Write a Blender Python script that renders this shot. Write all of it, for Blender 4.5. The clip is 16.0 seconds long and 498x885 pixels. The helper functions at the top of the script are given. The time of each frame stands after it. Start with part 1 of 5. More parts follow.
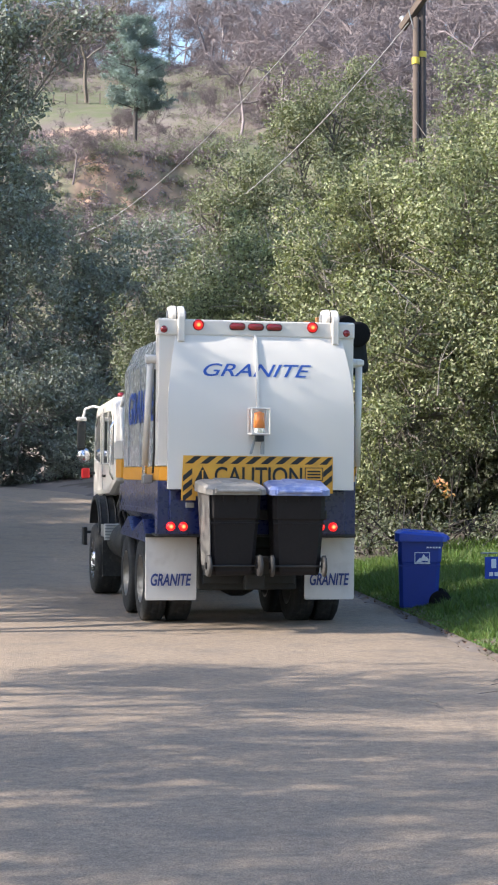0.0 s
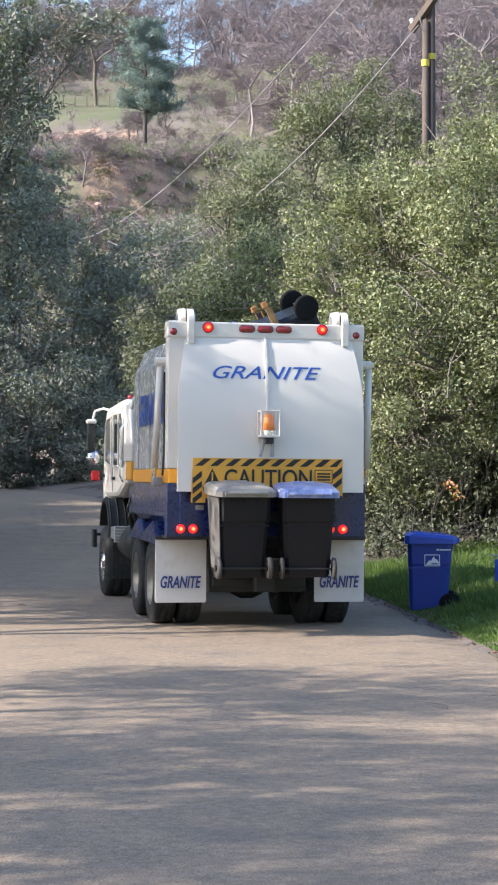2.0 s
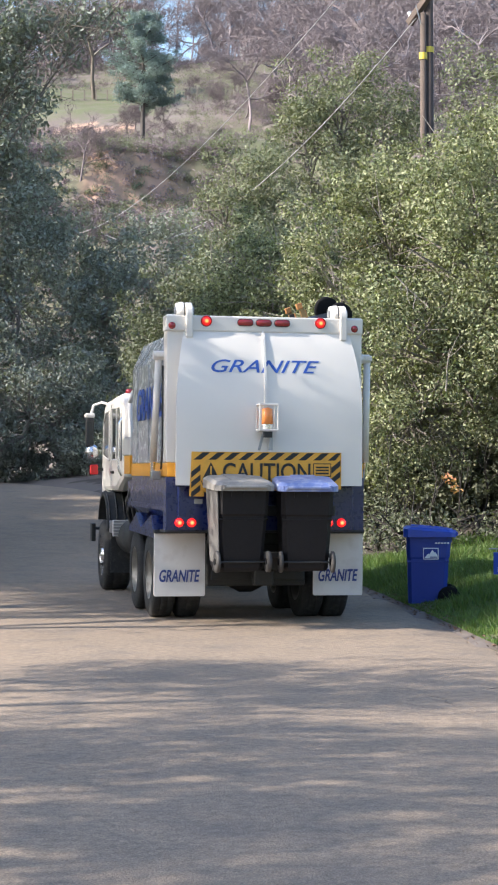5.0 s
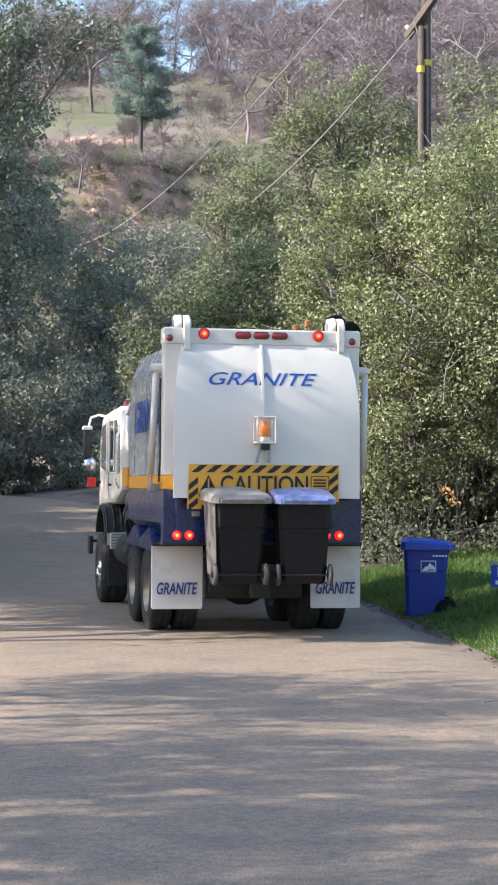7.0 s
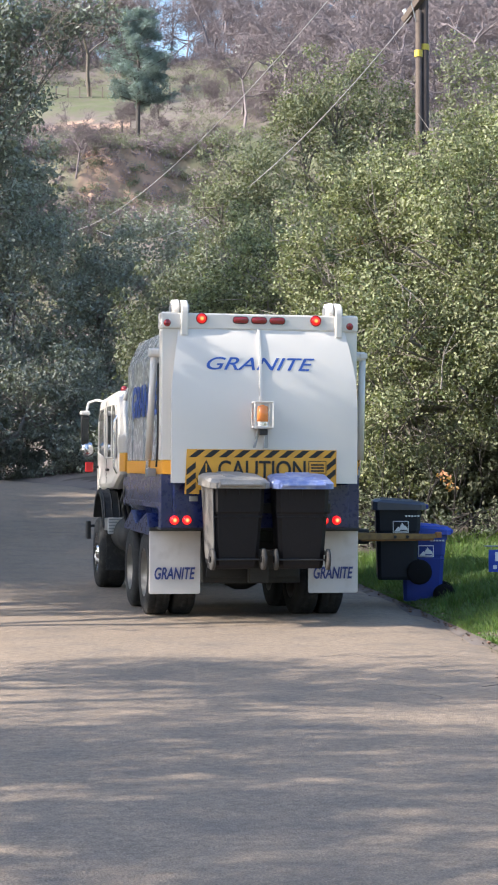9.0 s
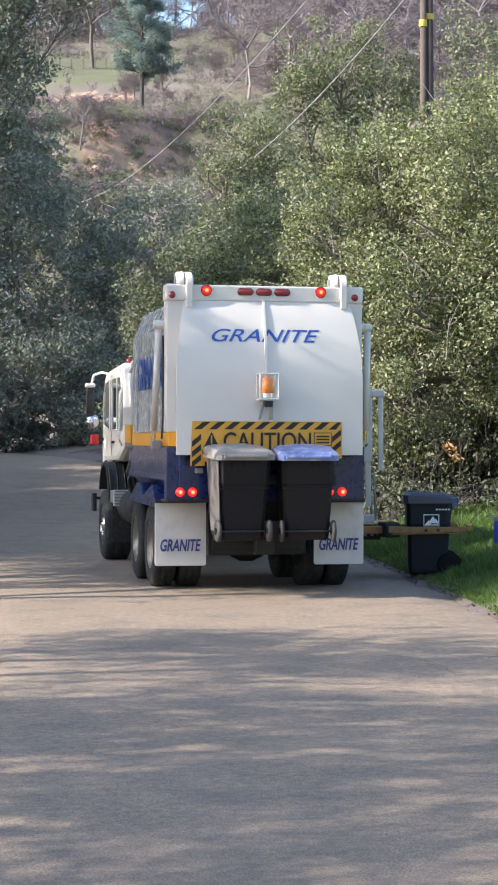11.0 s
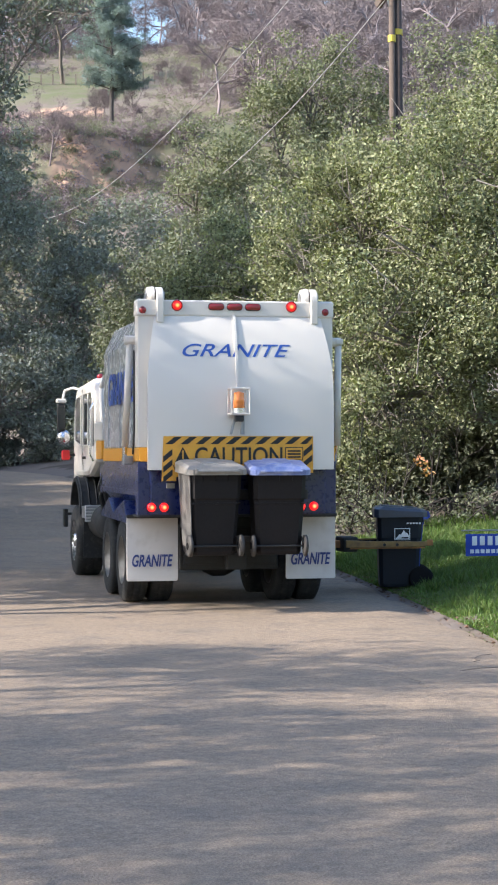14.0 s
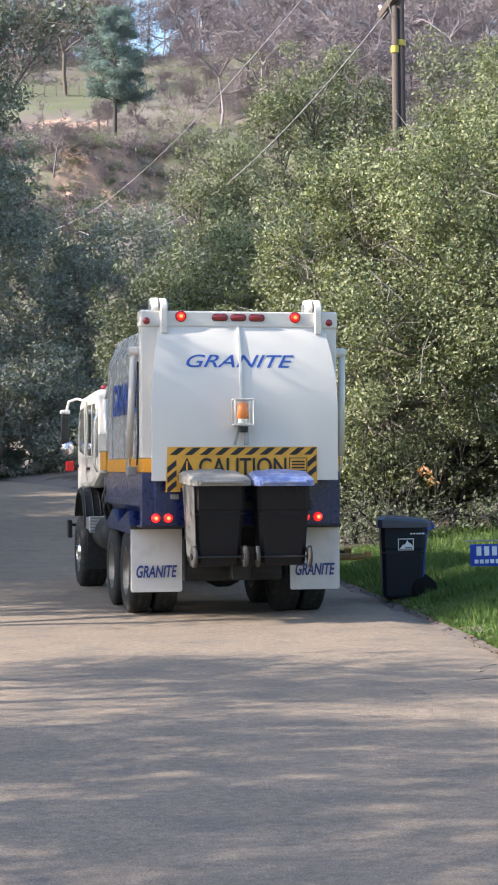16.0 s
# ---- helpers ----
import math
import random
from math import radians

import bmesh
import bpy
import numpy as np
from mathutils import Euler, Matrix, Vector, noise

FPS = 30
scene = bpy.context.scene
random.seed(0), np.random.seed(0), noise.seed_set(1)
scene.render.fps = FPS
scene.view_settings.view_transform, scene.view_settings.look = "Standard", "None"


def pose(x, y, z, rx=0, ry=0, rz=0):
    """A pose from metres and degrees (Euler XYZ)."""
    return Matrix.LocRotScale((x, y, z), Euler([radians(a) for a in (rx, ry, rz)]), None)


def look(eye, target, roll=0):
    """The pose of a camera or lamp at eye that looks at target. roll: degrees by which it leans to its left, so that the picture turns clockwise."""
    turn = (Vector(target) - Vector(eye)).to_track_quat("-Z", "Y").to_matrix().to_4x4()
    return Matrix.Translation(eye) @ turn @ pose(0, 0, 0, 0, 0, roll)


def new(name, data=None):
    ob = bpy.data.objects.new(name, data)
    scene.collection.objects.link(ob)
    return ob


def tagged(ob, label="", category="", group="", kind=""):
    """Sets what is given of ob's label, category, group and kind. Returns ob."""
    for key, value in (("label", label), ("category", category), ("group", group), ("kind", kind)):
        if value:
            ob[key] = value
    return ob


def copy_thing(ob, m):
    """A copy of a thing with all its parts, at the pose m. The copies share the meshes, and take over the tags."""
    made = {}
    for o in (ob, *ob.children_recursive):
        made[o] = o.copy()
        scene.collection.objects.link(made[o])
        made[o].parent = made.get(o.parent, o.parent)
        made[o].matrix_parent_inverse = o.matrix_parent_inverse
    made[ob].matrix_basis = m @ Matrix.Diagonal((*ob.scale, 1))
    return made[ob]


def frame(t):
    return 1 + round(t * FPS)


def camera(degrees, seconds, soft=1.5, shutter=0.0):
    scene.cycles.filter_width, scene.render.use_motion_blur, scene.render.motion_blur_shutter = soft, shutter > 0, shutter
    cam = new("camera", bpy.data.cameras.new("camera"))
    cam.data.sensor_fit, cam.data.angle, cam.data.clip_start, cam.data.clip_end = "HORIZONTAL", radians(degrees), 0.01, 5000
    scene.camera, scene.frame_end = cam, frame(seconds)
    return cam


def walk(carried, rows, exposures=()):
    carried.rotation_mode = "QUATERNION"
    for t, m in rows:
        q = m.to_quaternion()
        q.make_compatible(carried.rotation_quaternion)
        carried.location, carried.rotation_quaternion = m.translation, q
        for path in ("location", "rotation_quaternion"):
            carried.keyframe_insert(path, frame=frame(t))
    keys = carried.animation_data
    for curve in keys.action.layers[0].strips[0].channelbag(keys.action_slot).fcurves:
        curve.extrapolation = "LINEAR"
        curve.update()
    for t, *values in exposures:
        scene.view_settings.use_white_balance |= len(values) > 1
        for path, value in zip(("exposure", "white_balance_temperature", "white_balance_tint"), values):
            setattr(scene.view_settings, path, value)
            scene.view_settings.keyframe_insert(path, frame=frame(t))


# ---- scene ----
cam = camera(15.22, 16.0, 2.0)
EYE = 1.88
# seconds, yaw, pitch, roll: the camera is held in the hand and only turns
TURNS = [
    (0.0, 0.0, 0.885, 0.0), (0.5, 0.054, 0.828, -0.022), (1.0, 0.169, 0.918, 0.009), (1.5, 0.240, 0.993, -0.002),
    (2.0, 0.299, 0.957, 0.018), (2.5, 0.263, 0.967, -0.005), (3.0, 0.287, 0.941, 0.027), (3.5, 0.290, 0.924, 0.048),
    (4.0, 0.344, 0.874, 0.129), (4.2, 0.274, 0.787, 0.130), (6.3, 0.245, 0.756, 0.135), (6.5, 0.242, 0.757, 0.135),
    (7.0, 0.179, 1.151, 0.085), (7.5, 0.045, 1.456, 0.106), (8.0, 0.040, 1.431, 0.130), (8.5, -0.005, 1.165, 0.115),
    (9.0, 0.108, 0.687, 0.129), (9.2, 0.195, 0.687, 0.140), (11.3, 0.244, -0.230, 0.360), (11.5, 0.088, -0.196, 0.381),
    (11.8, 0.600, -0.360, 0.460), (12.0, 0.088, -0.377, 0.489), (12.1, -0.665, -0.360, 0.492), (12.2, -0.790, -0.350, 0.494),
    (12.5, -0.857, -0.334, 0.498), (13.0, -0.797, -0.170, 0.540), (13.5, -0.705, 0.190, 0.580), (14.0, -0.609, 0.267, 0.619),
    (14.5, -0.544, 0.305, 0.704), (15.0, -0.421, 0.403, 0.694), (15.5, -0.476, 0.547, 0.790), (16.0, -0.490, 0.596, 0.751),
]
walk(cam, [(t, pose(0, 0, EYE, 0, 0, yaw) @ pose(0, 0, 0, pitch) @ pose(0, 0, 0, 0, roll) @ pose(0, 0, 0, 90))
           for t, yaw, pitch, roll in TURNS], [(0.0, 1.14, 5900, 11), (16.0, 1.14, 5900, 11)])

# ---- light ----
SUN_AZ, SUN_EL = -75.0, 33.0  # degrees from straight behind the camera towards the left, and above the ground
world = bpy.data.worlds.new("sky")
scene.world = world
world.use_nodes = True
wn = world.node_tree
sky = wn.nodes.new("ShaderNodeTexSky")
sky.sky_type, sky.sun_disc = "NISHITA", False
sky.sun_elevation = radians(SUN_EL)
sky.air_density, sky.dust_density = 1.15, 1.6
to_sun = Vector((math.sin(radians(SUN_AZ)) * math.cos(radians(SUN_EL)), -math.cos(radians(SUN_AZ)) * math.cos(radians(SUN_EL)), math.sin(radians(SUN_EL))))
sky.sun_rotation = math.atan2(to_sun.x, to_sun.y)
wn.nodes["Background"].inputs[1].default_value = 0.15
wn.links.new(sky.outputs[0], wn.nodes["Background"].inputs[0])
sun_data = bpy.data.lights.new("sun", "SUN")
sun_data.energy, sun_data.angle, sun_data.color = 5.0, radians(0.55), (1.0, 0.87, 0.70)
sun = new("sun", sun_data)
sun.matrix_world = look(to_sun * 50, (0, 0, 0))


# ---- materials ----
def mat(name, colour, rough=0.6, metal=0.0, vary=0.0, scale=3.0, dirt=None, dirt_amount=0.0, bump=0.0, bump_scale=40.0,
        spec=0.5, coat=0.0, glow=0.0, island=0.0, piece=0.0, sheer=0.0):
    m = bpy.data.materials.new(name)
    m.use_nodes = True
    nt, n, l = m.node_tree, m.node_tree.nodes, m.node_tree.links
    p = n["Principled BSDF"]
    p.inputs["Roughness"].default_value, p.inputs["Metallic"].default_value = rough, metal
    p.inputs["Specular IOR Level"].default_value = spec
    p.inputs["Coat Weight"].default_value = coat
    geo = n.new("ShaderNodeTexCoord")
    rgb = n.new("ShaderNodeRGB")
    rgb.outputs[0].default_value = (*colour, 1)
    last = rgb.outputs[0]

    def mix(kind, fac, a, b):
        x = n.new("ShaderNodeMix")
        x.data_type, x.blend_type = "RGBA", kind
        for s, v in ((x.inputs[0], fac), (x.inputs[6], a), (x.inputs[7], b)):
            if isinstance(v, (int, float)):
                s.default_value = v
            elif isinstance(v, tuple):
                s.default_value = (*v, 1)
            else:
                l.new(v, s)
        return x.outputs[2]

    def noise_of(sc, detail=6.0):
        t = n.new("ShaderNodeTexNoise")
        t.inputs["Scale"].default_value, t.inputs["Detail"].default_value = sc, detail
        l.new(geo.outputs["Object"], t.inputs["Vector"])
        return t.outputs[0]

    def ramp(v, a, b, lo=0.0, hi=1.0):
        r = n.new("ShaderNodeMapRange")
        l.new(v, r.inputs[0])
        for i, x in enumerate((a, b, lo, hi)):
            r.inputs[i + 1].default_value = x
        return r.outputs[0]

    if island:
        g = n.new("ShaderNodeNewGeometry")
        hs = n.new("ShaderNodeHueSaturation")
        l.new(ramp(g.outputs["Random Per Island"], 0, 1, 1 - island, 1 + island), hs.inputs["Value"])
        w = n.new("ShaderNodeTexWhiteNoise")
        w.noise_dimensions = "1D"
        l.new(g.outputs["Random Per Island"], w.inputs["W"])
        l.new(ramp(w.outputs[0], 0, 1, 0.47, 0.52), hs.inputs["Hue"])
        l.new(last, hs.inputs["Color"])
        last = hs.outputs[0]
    if piece:
        o = n.new("ShaderNodeObjectInfo")
        hs = n.new("ShaderNodeHueSaturation")
        l.new(ramp(o.outputs["Random"], 0, 1, 1 - piece, 1 + piece), hs.inputs["Value"])
        l.new(last, hs.inputs["Color"])
        last = hs.outputs[0]
    if vary:
        big = noise_of(scale)
        last = mix("MULTIPLY", 1.0, last, mix("MIX", big, (1 - vary,) * 3, (1 + vary,) * 3))
        fine = noise_of(scale * 9)
        last = mix("MULTIPLY", 1.0, last, mix("MIX", fine, (1 - vary * 0.6,) * 3, (1 + vary * 0.6,) * 3))
        l.new(ramp(fine, 0.3, 0.7, max(0.02, rough - 0.08), min(1, rough + 0.08)), p.inputs["Roughness"])
    if dirt:
        last = mix("MIX", ramp(noise_of(scale * 2.3, 9.0), 0.62 - 0.25 * dirt_amount, 0.75, 0, dirt_amount), last, dirt)
    l.new(last, p.inputs["Base Color"])
    if bump:
        b = n.new("ShaderNodeBump")
        b.inputs["Strength"].default_value, b.inputs["Distance"].default_value = bump, 0.02
        l.new(noise_of(bump_scale), b.inputs["Height"])
        l.new(b.outputs[0], p.inputs["Normal"])
    if glow:
        l.new(last, p.inputs["Emission Color"])
        p.inputs["Emission Strength"].default_value = glow
    if sheer:
        tr = n.new("ShaderNodeBsdfTranslucent")
        l.new(mix("MULTIPLY", 1.0, last, (1.2, 1.35, 0.5)), tr.inputs[0])
        ms = n.new("ShaderNodeMixShader")
        ms.inputs[0].default_value = sheer
        l.new(p.outputs[0], ms.inputs[1])
        l.new(tr.outputs[0], ms.inputs[2])
        l.new(ms.outputs[0], n["Material Output"].inputs[0])
    return m


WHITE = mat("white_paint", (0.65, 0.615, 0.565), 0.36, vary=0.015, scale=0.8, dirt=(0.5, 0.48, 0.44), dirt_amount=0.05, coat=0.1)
# Side paint greyed below WHITE to carry tree shade and dark reflections.
BODY_SIDE = mat("white_paint_dusty_shaded", (0.36, 0.37, 0.38), 0.25, vary=0.12, scale=1.3, dirt=(0.36, 0.35, 0.32), dirt_amount=0.2, coat=0.3)
BLUE = mat("navy_paint", (0.006, 0.014, 0.085), 0.3, vary=0.15, scale=2.0, dirt=(0.07, 0.07, 0.09), dirt_amount=0.1, coat=0.4)
DECAL = mat("blue_decal", (0.03, 0.085, 0.36), 0.4)
NAVY_DECAL = mat("navy_decal", (0.03, 0.05, 0.2), 0.45)
AMBER = mat("amber_paint", (0.78, 0.35, 0.02), 0.4, vary=0.08, scale=3)
SIGN_YELLOW = mat("sign_yellow", (0.68, 0.34, 0.035), 0.5, vary=0.12, scale=3, dirt=(0.25, 0.15, 0.05), dirt_amount=0.3)
BLACK = mat("black_vinyl", (0.012, 0.012, 0.012), 0.5)
RUBBER = mat("tyre_rubber", (0.018, 0.018, 0.018), 0.85, vary=0.3, scale=6, dirt=(0.09, 0.08, 0.07), dirt_amount=0.4, bump=0.3)
FLAP = mat("mudflap_plastic", (0.62, 0.59, 0.56), 0.55, vary=0.06, scale=2, dirt=(0.35, 0.31, 0.27), dirt_amount=0.35)
STEEL = mat("dark_steel", (0.02, 0.021, 0.022), 0.65, metal=0.1, vary=0.3, scale=5, dirt=(0.05, 0.042, 0.035), dirt_amount=0.4)
DULL_RIM = mat("dusty_rim", (0.2, 0.195, 0.185), 0.4, metal=0.7, vary=0.25, scale=6, dirt=(0.14, 0.12, 0.1), dirt_amount=0.6)
CHROME = mat("bright_metal", (0.7, 0.7, 0.72), 0.22, metal=1.0, vary=0.1, scale=8)
ALUMINIUM = mat("dull_aluminium", (0.55, 0.55, 0.55), 0.45, metal=0.35, vary=0.15, scale=8)
GREY_STEEL = mat("grey_steel", (0.3, 0.31, 0.32), 0.45, metal=0.5, vary=0.2, scale=5, dirt=(0.12, 0.1, 0.08), dirt_amount=0.4)


def lamp_material(name, deep, heart, reach, strength):
    """A lit red lens, hottest at its middle."""
    m = mat(name, deep, 0.3, coat=0.3)
    n, l = m.node_tree.nodes, m.node_tree.links
    p = n["Principled BSDF"]
    tc = n.new("ShaderNodeTexCoord")
    flat = n.new("ShaderNodeVectorMath")
    flat.operation = "MULTIPLY"
    flat.inputs[1].default_value = (1, 0, 1)
    l.new(tc.outputs["Object"], flat.inputs[0])
    ln = n.new("ShaderNodeVectorMath")
    ln.operation = "LENGTH"
    l.new(flat.outputs[0], ln.inputs[0])
    r = n.new("ShaderNodeMapRange")
    r.interpolation_type = "SMOOTHSTEP"
    r.inputs[1].default_value, r.inputs[2].default_value = 0.004, reach
    l.new(ln.outputs["Value"], r.inputs[0])
    x = n.new("ShaderNodeMix")
    x.data_type = "RGBA"
    l.new(r.outputs[0], x.inputs[0])
    x.inputs[6].default_value, x.inputs[7].default_value = (*heart, 1), (*deep, 1)
    l.new(x.outputs[2], p.inputs["Emission Color"])
    p.inputs["Emission Strength"].default_value = strength
    return m


LAMP_ON = lamp_material("red_lamp_lit", (0.36, 0.007, 0.006), (1.0, 0.45, 0.09), 0.034, 0.9)
BRAKE_ON = lamp_material("brake_lamp_lit", (0.6, 0.008, 0.008), (1.0, 0.42, 0.12), 0.034, 1.0)
LAMP_OFF = mat("red_lens", (0.22, 0.012, 0.016), 0.2, coat=0.5)
ORANGE_LENS = mat("orange_lens", (0.85, 0.27, 0.06), 0.25, coat=0.5)
GLASS_DARK = mat("cab_window_glass", (0.02, 0.025, 0.03), 0.06, spec=0.8)
BIN_BLACK = mat("black_bin_plastic", (0.01, 0.014, 0.021), 0.5, spec=0.25, vary=0.15, scale=3, bump=0.03, bump_scale=90)
BIN_BLUE = mat("blue_bin_plastic", (0.01, 0.035, 0.26), 0.45, vary=0.1, scale=3, bump=0.1, bump_scale=90)
BIN_BROWN = mat("dark_brown_bin_plastic", (0.011, 0.0095, 0.0105), 0.6, vary=0.15, scale=3, bump=0.1, bump_scale=90, spec=0.25)
BIN_SUNLIT = mat("weathered_sunlit_bin_plastic", (0.11, 0.105, 0.1), 0.6, vary=0.3, scale=3, dirt=(0.2, 0.19, 0.18), dirt_amount=0.4)
LID_GREY = mat("weathered_grey_lid", (0.26, 0.24, 0.215), 0.6, vary=0.3, dirt=(0.42, 0.39, 0.36), dirt_amount=0.5, scale=4, bump=0.1)
LID_BLUE = mat("faded_blue_lid", (0.17, 0.22, 0.46), 0.4, vary=0.25, scale=4, dirt=(0.52, 0.54, 0.62), dirt_amount=0.7, bump=0.1)
LID_BLACK = mat("dark_lid_plastic", (0.05, 0.062, 0.088), 0.36, vary=0.15, scale=4)
LID_BIN_BLUE = mat("blue_lid_plastic", (0.02, 0.065, 0.42), 0.35, vary=0.1, scale=4)
DECAL_WHITE = mat("white_print", (0.75, 0.78, 0.8), 0.5)
GRIP = mat("worn_yellow_steel", (0.24, 0.145, 0.045), 0.5, vary=0.25, scale=6, dirt=(0.1, 0.06, 0.035), dirt_amount=0.7)
GRIP_RUST = mat("orange_steel", (0.34, 0.155, 0.045), 0.6, vary=0.3, scale=6, dirt=(0.12, 0.05, 0.03), dirt_amount=0.5)
SIGN_BLUE = mat("sign_blue", (0.012, 0.05, 0.38), 0.4, vary=0.05, scale=3)
POLE = mat("dark_pole_wood", (0.06, 0.045, 0.04), 0.85, vary=0.35, scale=3, bump=0.6, bump_scale=25)
POLE_PALE = mat("pale_pole_wood", (0.1, 0.075, 0.06), 0.85, vary=0.3, scale=3, bump=0.6, bump_scale=25)
YELLOW_BAND = mat("yellow_band", (0.6, 0.46, 0.05), 0.5)
WIRE = mat("wire", (0.32, 0.31, 0.32), 0.6)
BARK = mat("grey_bark", (0.16, 0.14, 0.12), 0.9, vary=0.35, scale=2, bump=0.8, bump_scale=18)
BARK_PALE = mat("pale_dead_twig", (0.24, 0.215, 0.19), 0.9, vary=0.2, scale=3)
BARK_DARK = mat("dark_bark", (0.075, 0.065, 0.06), 0.9, vary=0.35, scale=2, bump=0.8, bump_scale=18)
SHRUB_TWIG = mat("bare_shrub_twigs", (0.16, 0.13, 0.135), 0.9, vary=0.2, scale=0.6)
# Darker copy of the bark, with the shade under the crowns in its colour.
SHADE_BARK = mat("shade_dark_bark", (0.035, 0.03, 0.027), 0.9, vary=0.3, scale=2)
TWIG_HAZE = mat("bare_winter_twigs", (0.225, 0.19, 0.2), 0.9, vary=0.2, scale=0.4)
LEAF_OAK = mat("live_oak_leaf", (0.205, 0.221, 0.129), 0.55, vary=0.35, scale=0.5, island=0.65, spec=0.25, sheer=0.22)
# Leaf colour paled and blued to carry the distance haze.
LEAF_HAZE = mat("hazy_oak_leaf", (0.222, 0.24, 0.214), 0.6, vary=0.25, scale=0.5, island=0.32, spec=0.2, sheer=0.18)
LEAF_FAR = mat("far_oak_leaf", (0.19, 0.205, 0.135), 0.6, vary=0.25, scale=0.4, island=0.4, spec=0.2, sheer=0.2)
# Dark copy of the oak leaf whose colour stands for shade.
LEAF_SHADE = mat("shade_dark_oak_leaf", (0.145, 0.16, 0.112), 0.6, vary=0.3, scale=0.5, island=0.5, spec=0.2, sheer=0.2)
LEAF_DRY = mat("dry_orange_leaf", (0.5, 0.28, 0.13), 0.7, island=0.3, sheer=0.25)
NEEDLE = mat("grey_pine_needles", (0.23, 0.285, 0.29), 0.7, vary=0.2, scale=0.4, island=0.25, spec=0.15, sheer=0.15)
GRASS = mat("green_grass_blades", (0.092, 0.15, 0.032), 0.55, vary=0.35, scale=0.9, island=0.4, sheer=0.3)
BRUSH = mat("dull_winter_brush", (0.25, 0.2, 0.21), 0.9, vary=0.3, scale=0.2, island=0.4)
BRUSH_GREEN = mat("dull_green_brush", (0.2, 0.215, 0.15), 0.8, vary=0.3, scale=0.2, island=0.4, sheer=0.15)
BIN_TYRE = mat("black_bin_tyre", (0.006, 0.006, 0.007), 0.8, spec=0.2, vary=0.2, scale=6)
PALE_WHEEL = mat("dusty_grey_wheel", (0.045, 0.042, 0.04), 0.7, vary=0.2, scale=6)
LITTER = mat("fallen_leaf_litter", (0.13, 0.085, 0.055), 0.9, vary=0.3, scale=5, island=0.5)
CRACK = mat("dirt_in_cracks", (0.11, 0.095, 0.08), 0.95)
STUCCO = mat("pale_house_wall", (0.7, 0.7, 0.7), 0.8, vary=0.06)
ROOF = mat("grey_roof", (0.3, 0.3, 0.31), 0.8, vary=0.1)
HOUSE_GLASS = mat("house_window", (0.05, 0.06, 0.07), 0.1)
FENCE_WOOD = mat("weathered_fence_wood", (0.2, 0.17, 0.14), 0.85, vary=0.15)


def road_material():
    m = mat("worn_asphalt", (0.238, 0.184, 0.133), 0.85, vary=0.16, scale=0.7, dirt=(0.12, 0.105, 0.095), dirt_amount=0.5, bump=0.5, bump_scale=60)
    n, l = m.node_tree.nodes, m.node_tree.links
    p = n["Principled BSDF"]
    base = p.inputs["Base Color"].links[0].from_socket
    tc = n.new("ShaderNodeTexCoord")
    for size, lo, hi in ((75.0, 0.66, 1.3), (14.0, 0.8, 1.2)):
        grit = n.new("ShaderNodeTexNoise")
        grit.inputs["Scale"].default_value, grit.inputs["Detail"].default_value = size, 3
        l.new(tc.outputs["Object"], grit.inputs["Vector"])
        r = n.new("ShaderNodeMapRange")
        for k, v in enumerate((0.3, 0.7, lo, hi)):
            r.inputs[k + 1].default_value = v
        l.new(grit.outputs[0], r.inputs[0])
        x = n.new("ShaderNodeMix")
        x.data_type, x.blend_type = "RGBA", "MULTIPLY"
        x.inputs[0].default_value = 1.0
        l.new(base, x.inputs[6])
        l.new(r.outputs[0], x.inputs[7])
        base = x.outputs[2]
    l.new(base, p.inputs["Base Color"])
    return m


def ground_material():
    """Soil, winter grass and bare red earth, by place and slope."""
    m = mat("hillside_soil_and_grass", (0.15, 0.125, 0.11), 0.95, vary=0.3, scale=0.25, bump=0.6, bump_scale=8)
    nt, n, l = m.node_tree, m.node_tree.nodes, m.node_tree.links
    p = n["Principled BSDF"]
    base = p.inputs["Base Color"].links[0].from_socket
    at = n.new("ShaderNodeAttribute")
    at.attribute_name = "cover"
    sep = n.new("ShaderNodeSeparateColor")
    l.new(at.outputs["Color"], sep.inputs[0])
    tc = n.new("ShaderNodeTexCoord")
    nz = n.new("ShaderNodeTexNoise")
    nz.inputs["Scale"].default_value, nz.inputs["Detail"].default_value = 0.6, 8
    l.new(tc.outputs["Object"], nz.inputs["Vector"])
    # The red earth is lightened to stand for sun on the cut bank.
    for channel, colour in ((0, (0.11, 0.122, 0.06)), (1, (0.42, 0.275, 0.2)), (2, (0.062, 0.05, 0.04))):
        add = n.new("ShaderNodeMath")
        add.operation = "ADD"
        l.new(sep.outputs[channel], add.inputs[0])
        l.new(nz.outputs[0], add.inputs[1])
        r = n.new("ShaderNodeMapRange")
        r.inputs[1].default_value, r.inputs[2].default_value = 0.8, 1.15
        l.new(add.outputs[0], r.inputs[0])
        x = n.new("ShaderNodeMix")
        x.data_type = "RGBA"
        l.new(r.outputs[0], x.inputs[0])
        l.new(base, x.inputs[6])
        x.inputs[7].default_value = (*colour, 1)
        base = x.outputs[2]
    l.new(base, p.inputs["Base Color"])
    return m


# ---- mesh helpers ----
def part(name, bm, material, parent=None, label="", smooth=False, pose_in=None):
    """Links a bmesh as one mesh object under a thing or a part."""
    me = bpy.data.meshes.new(name)
    bm.to_mesh(me)
    bm.free()
    me.materials.append(material)
    if smooth:
        for f in me.polygons:
            f.use_smooth = True
    ob = new(name, me)
    if parent is not None:
        ob.parent = parent
    if pose_in is not None:
        ob.matrix_basis = pose_in
    if label:
        tagged(ob, label)
    return ob


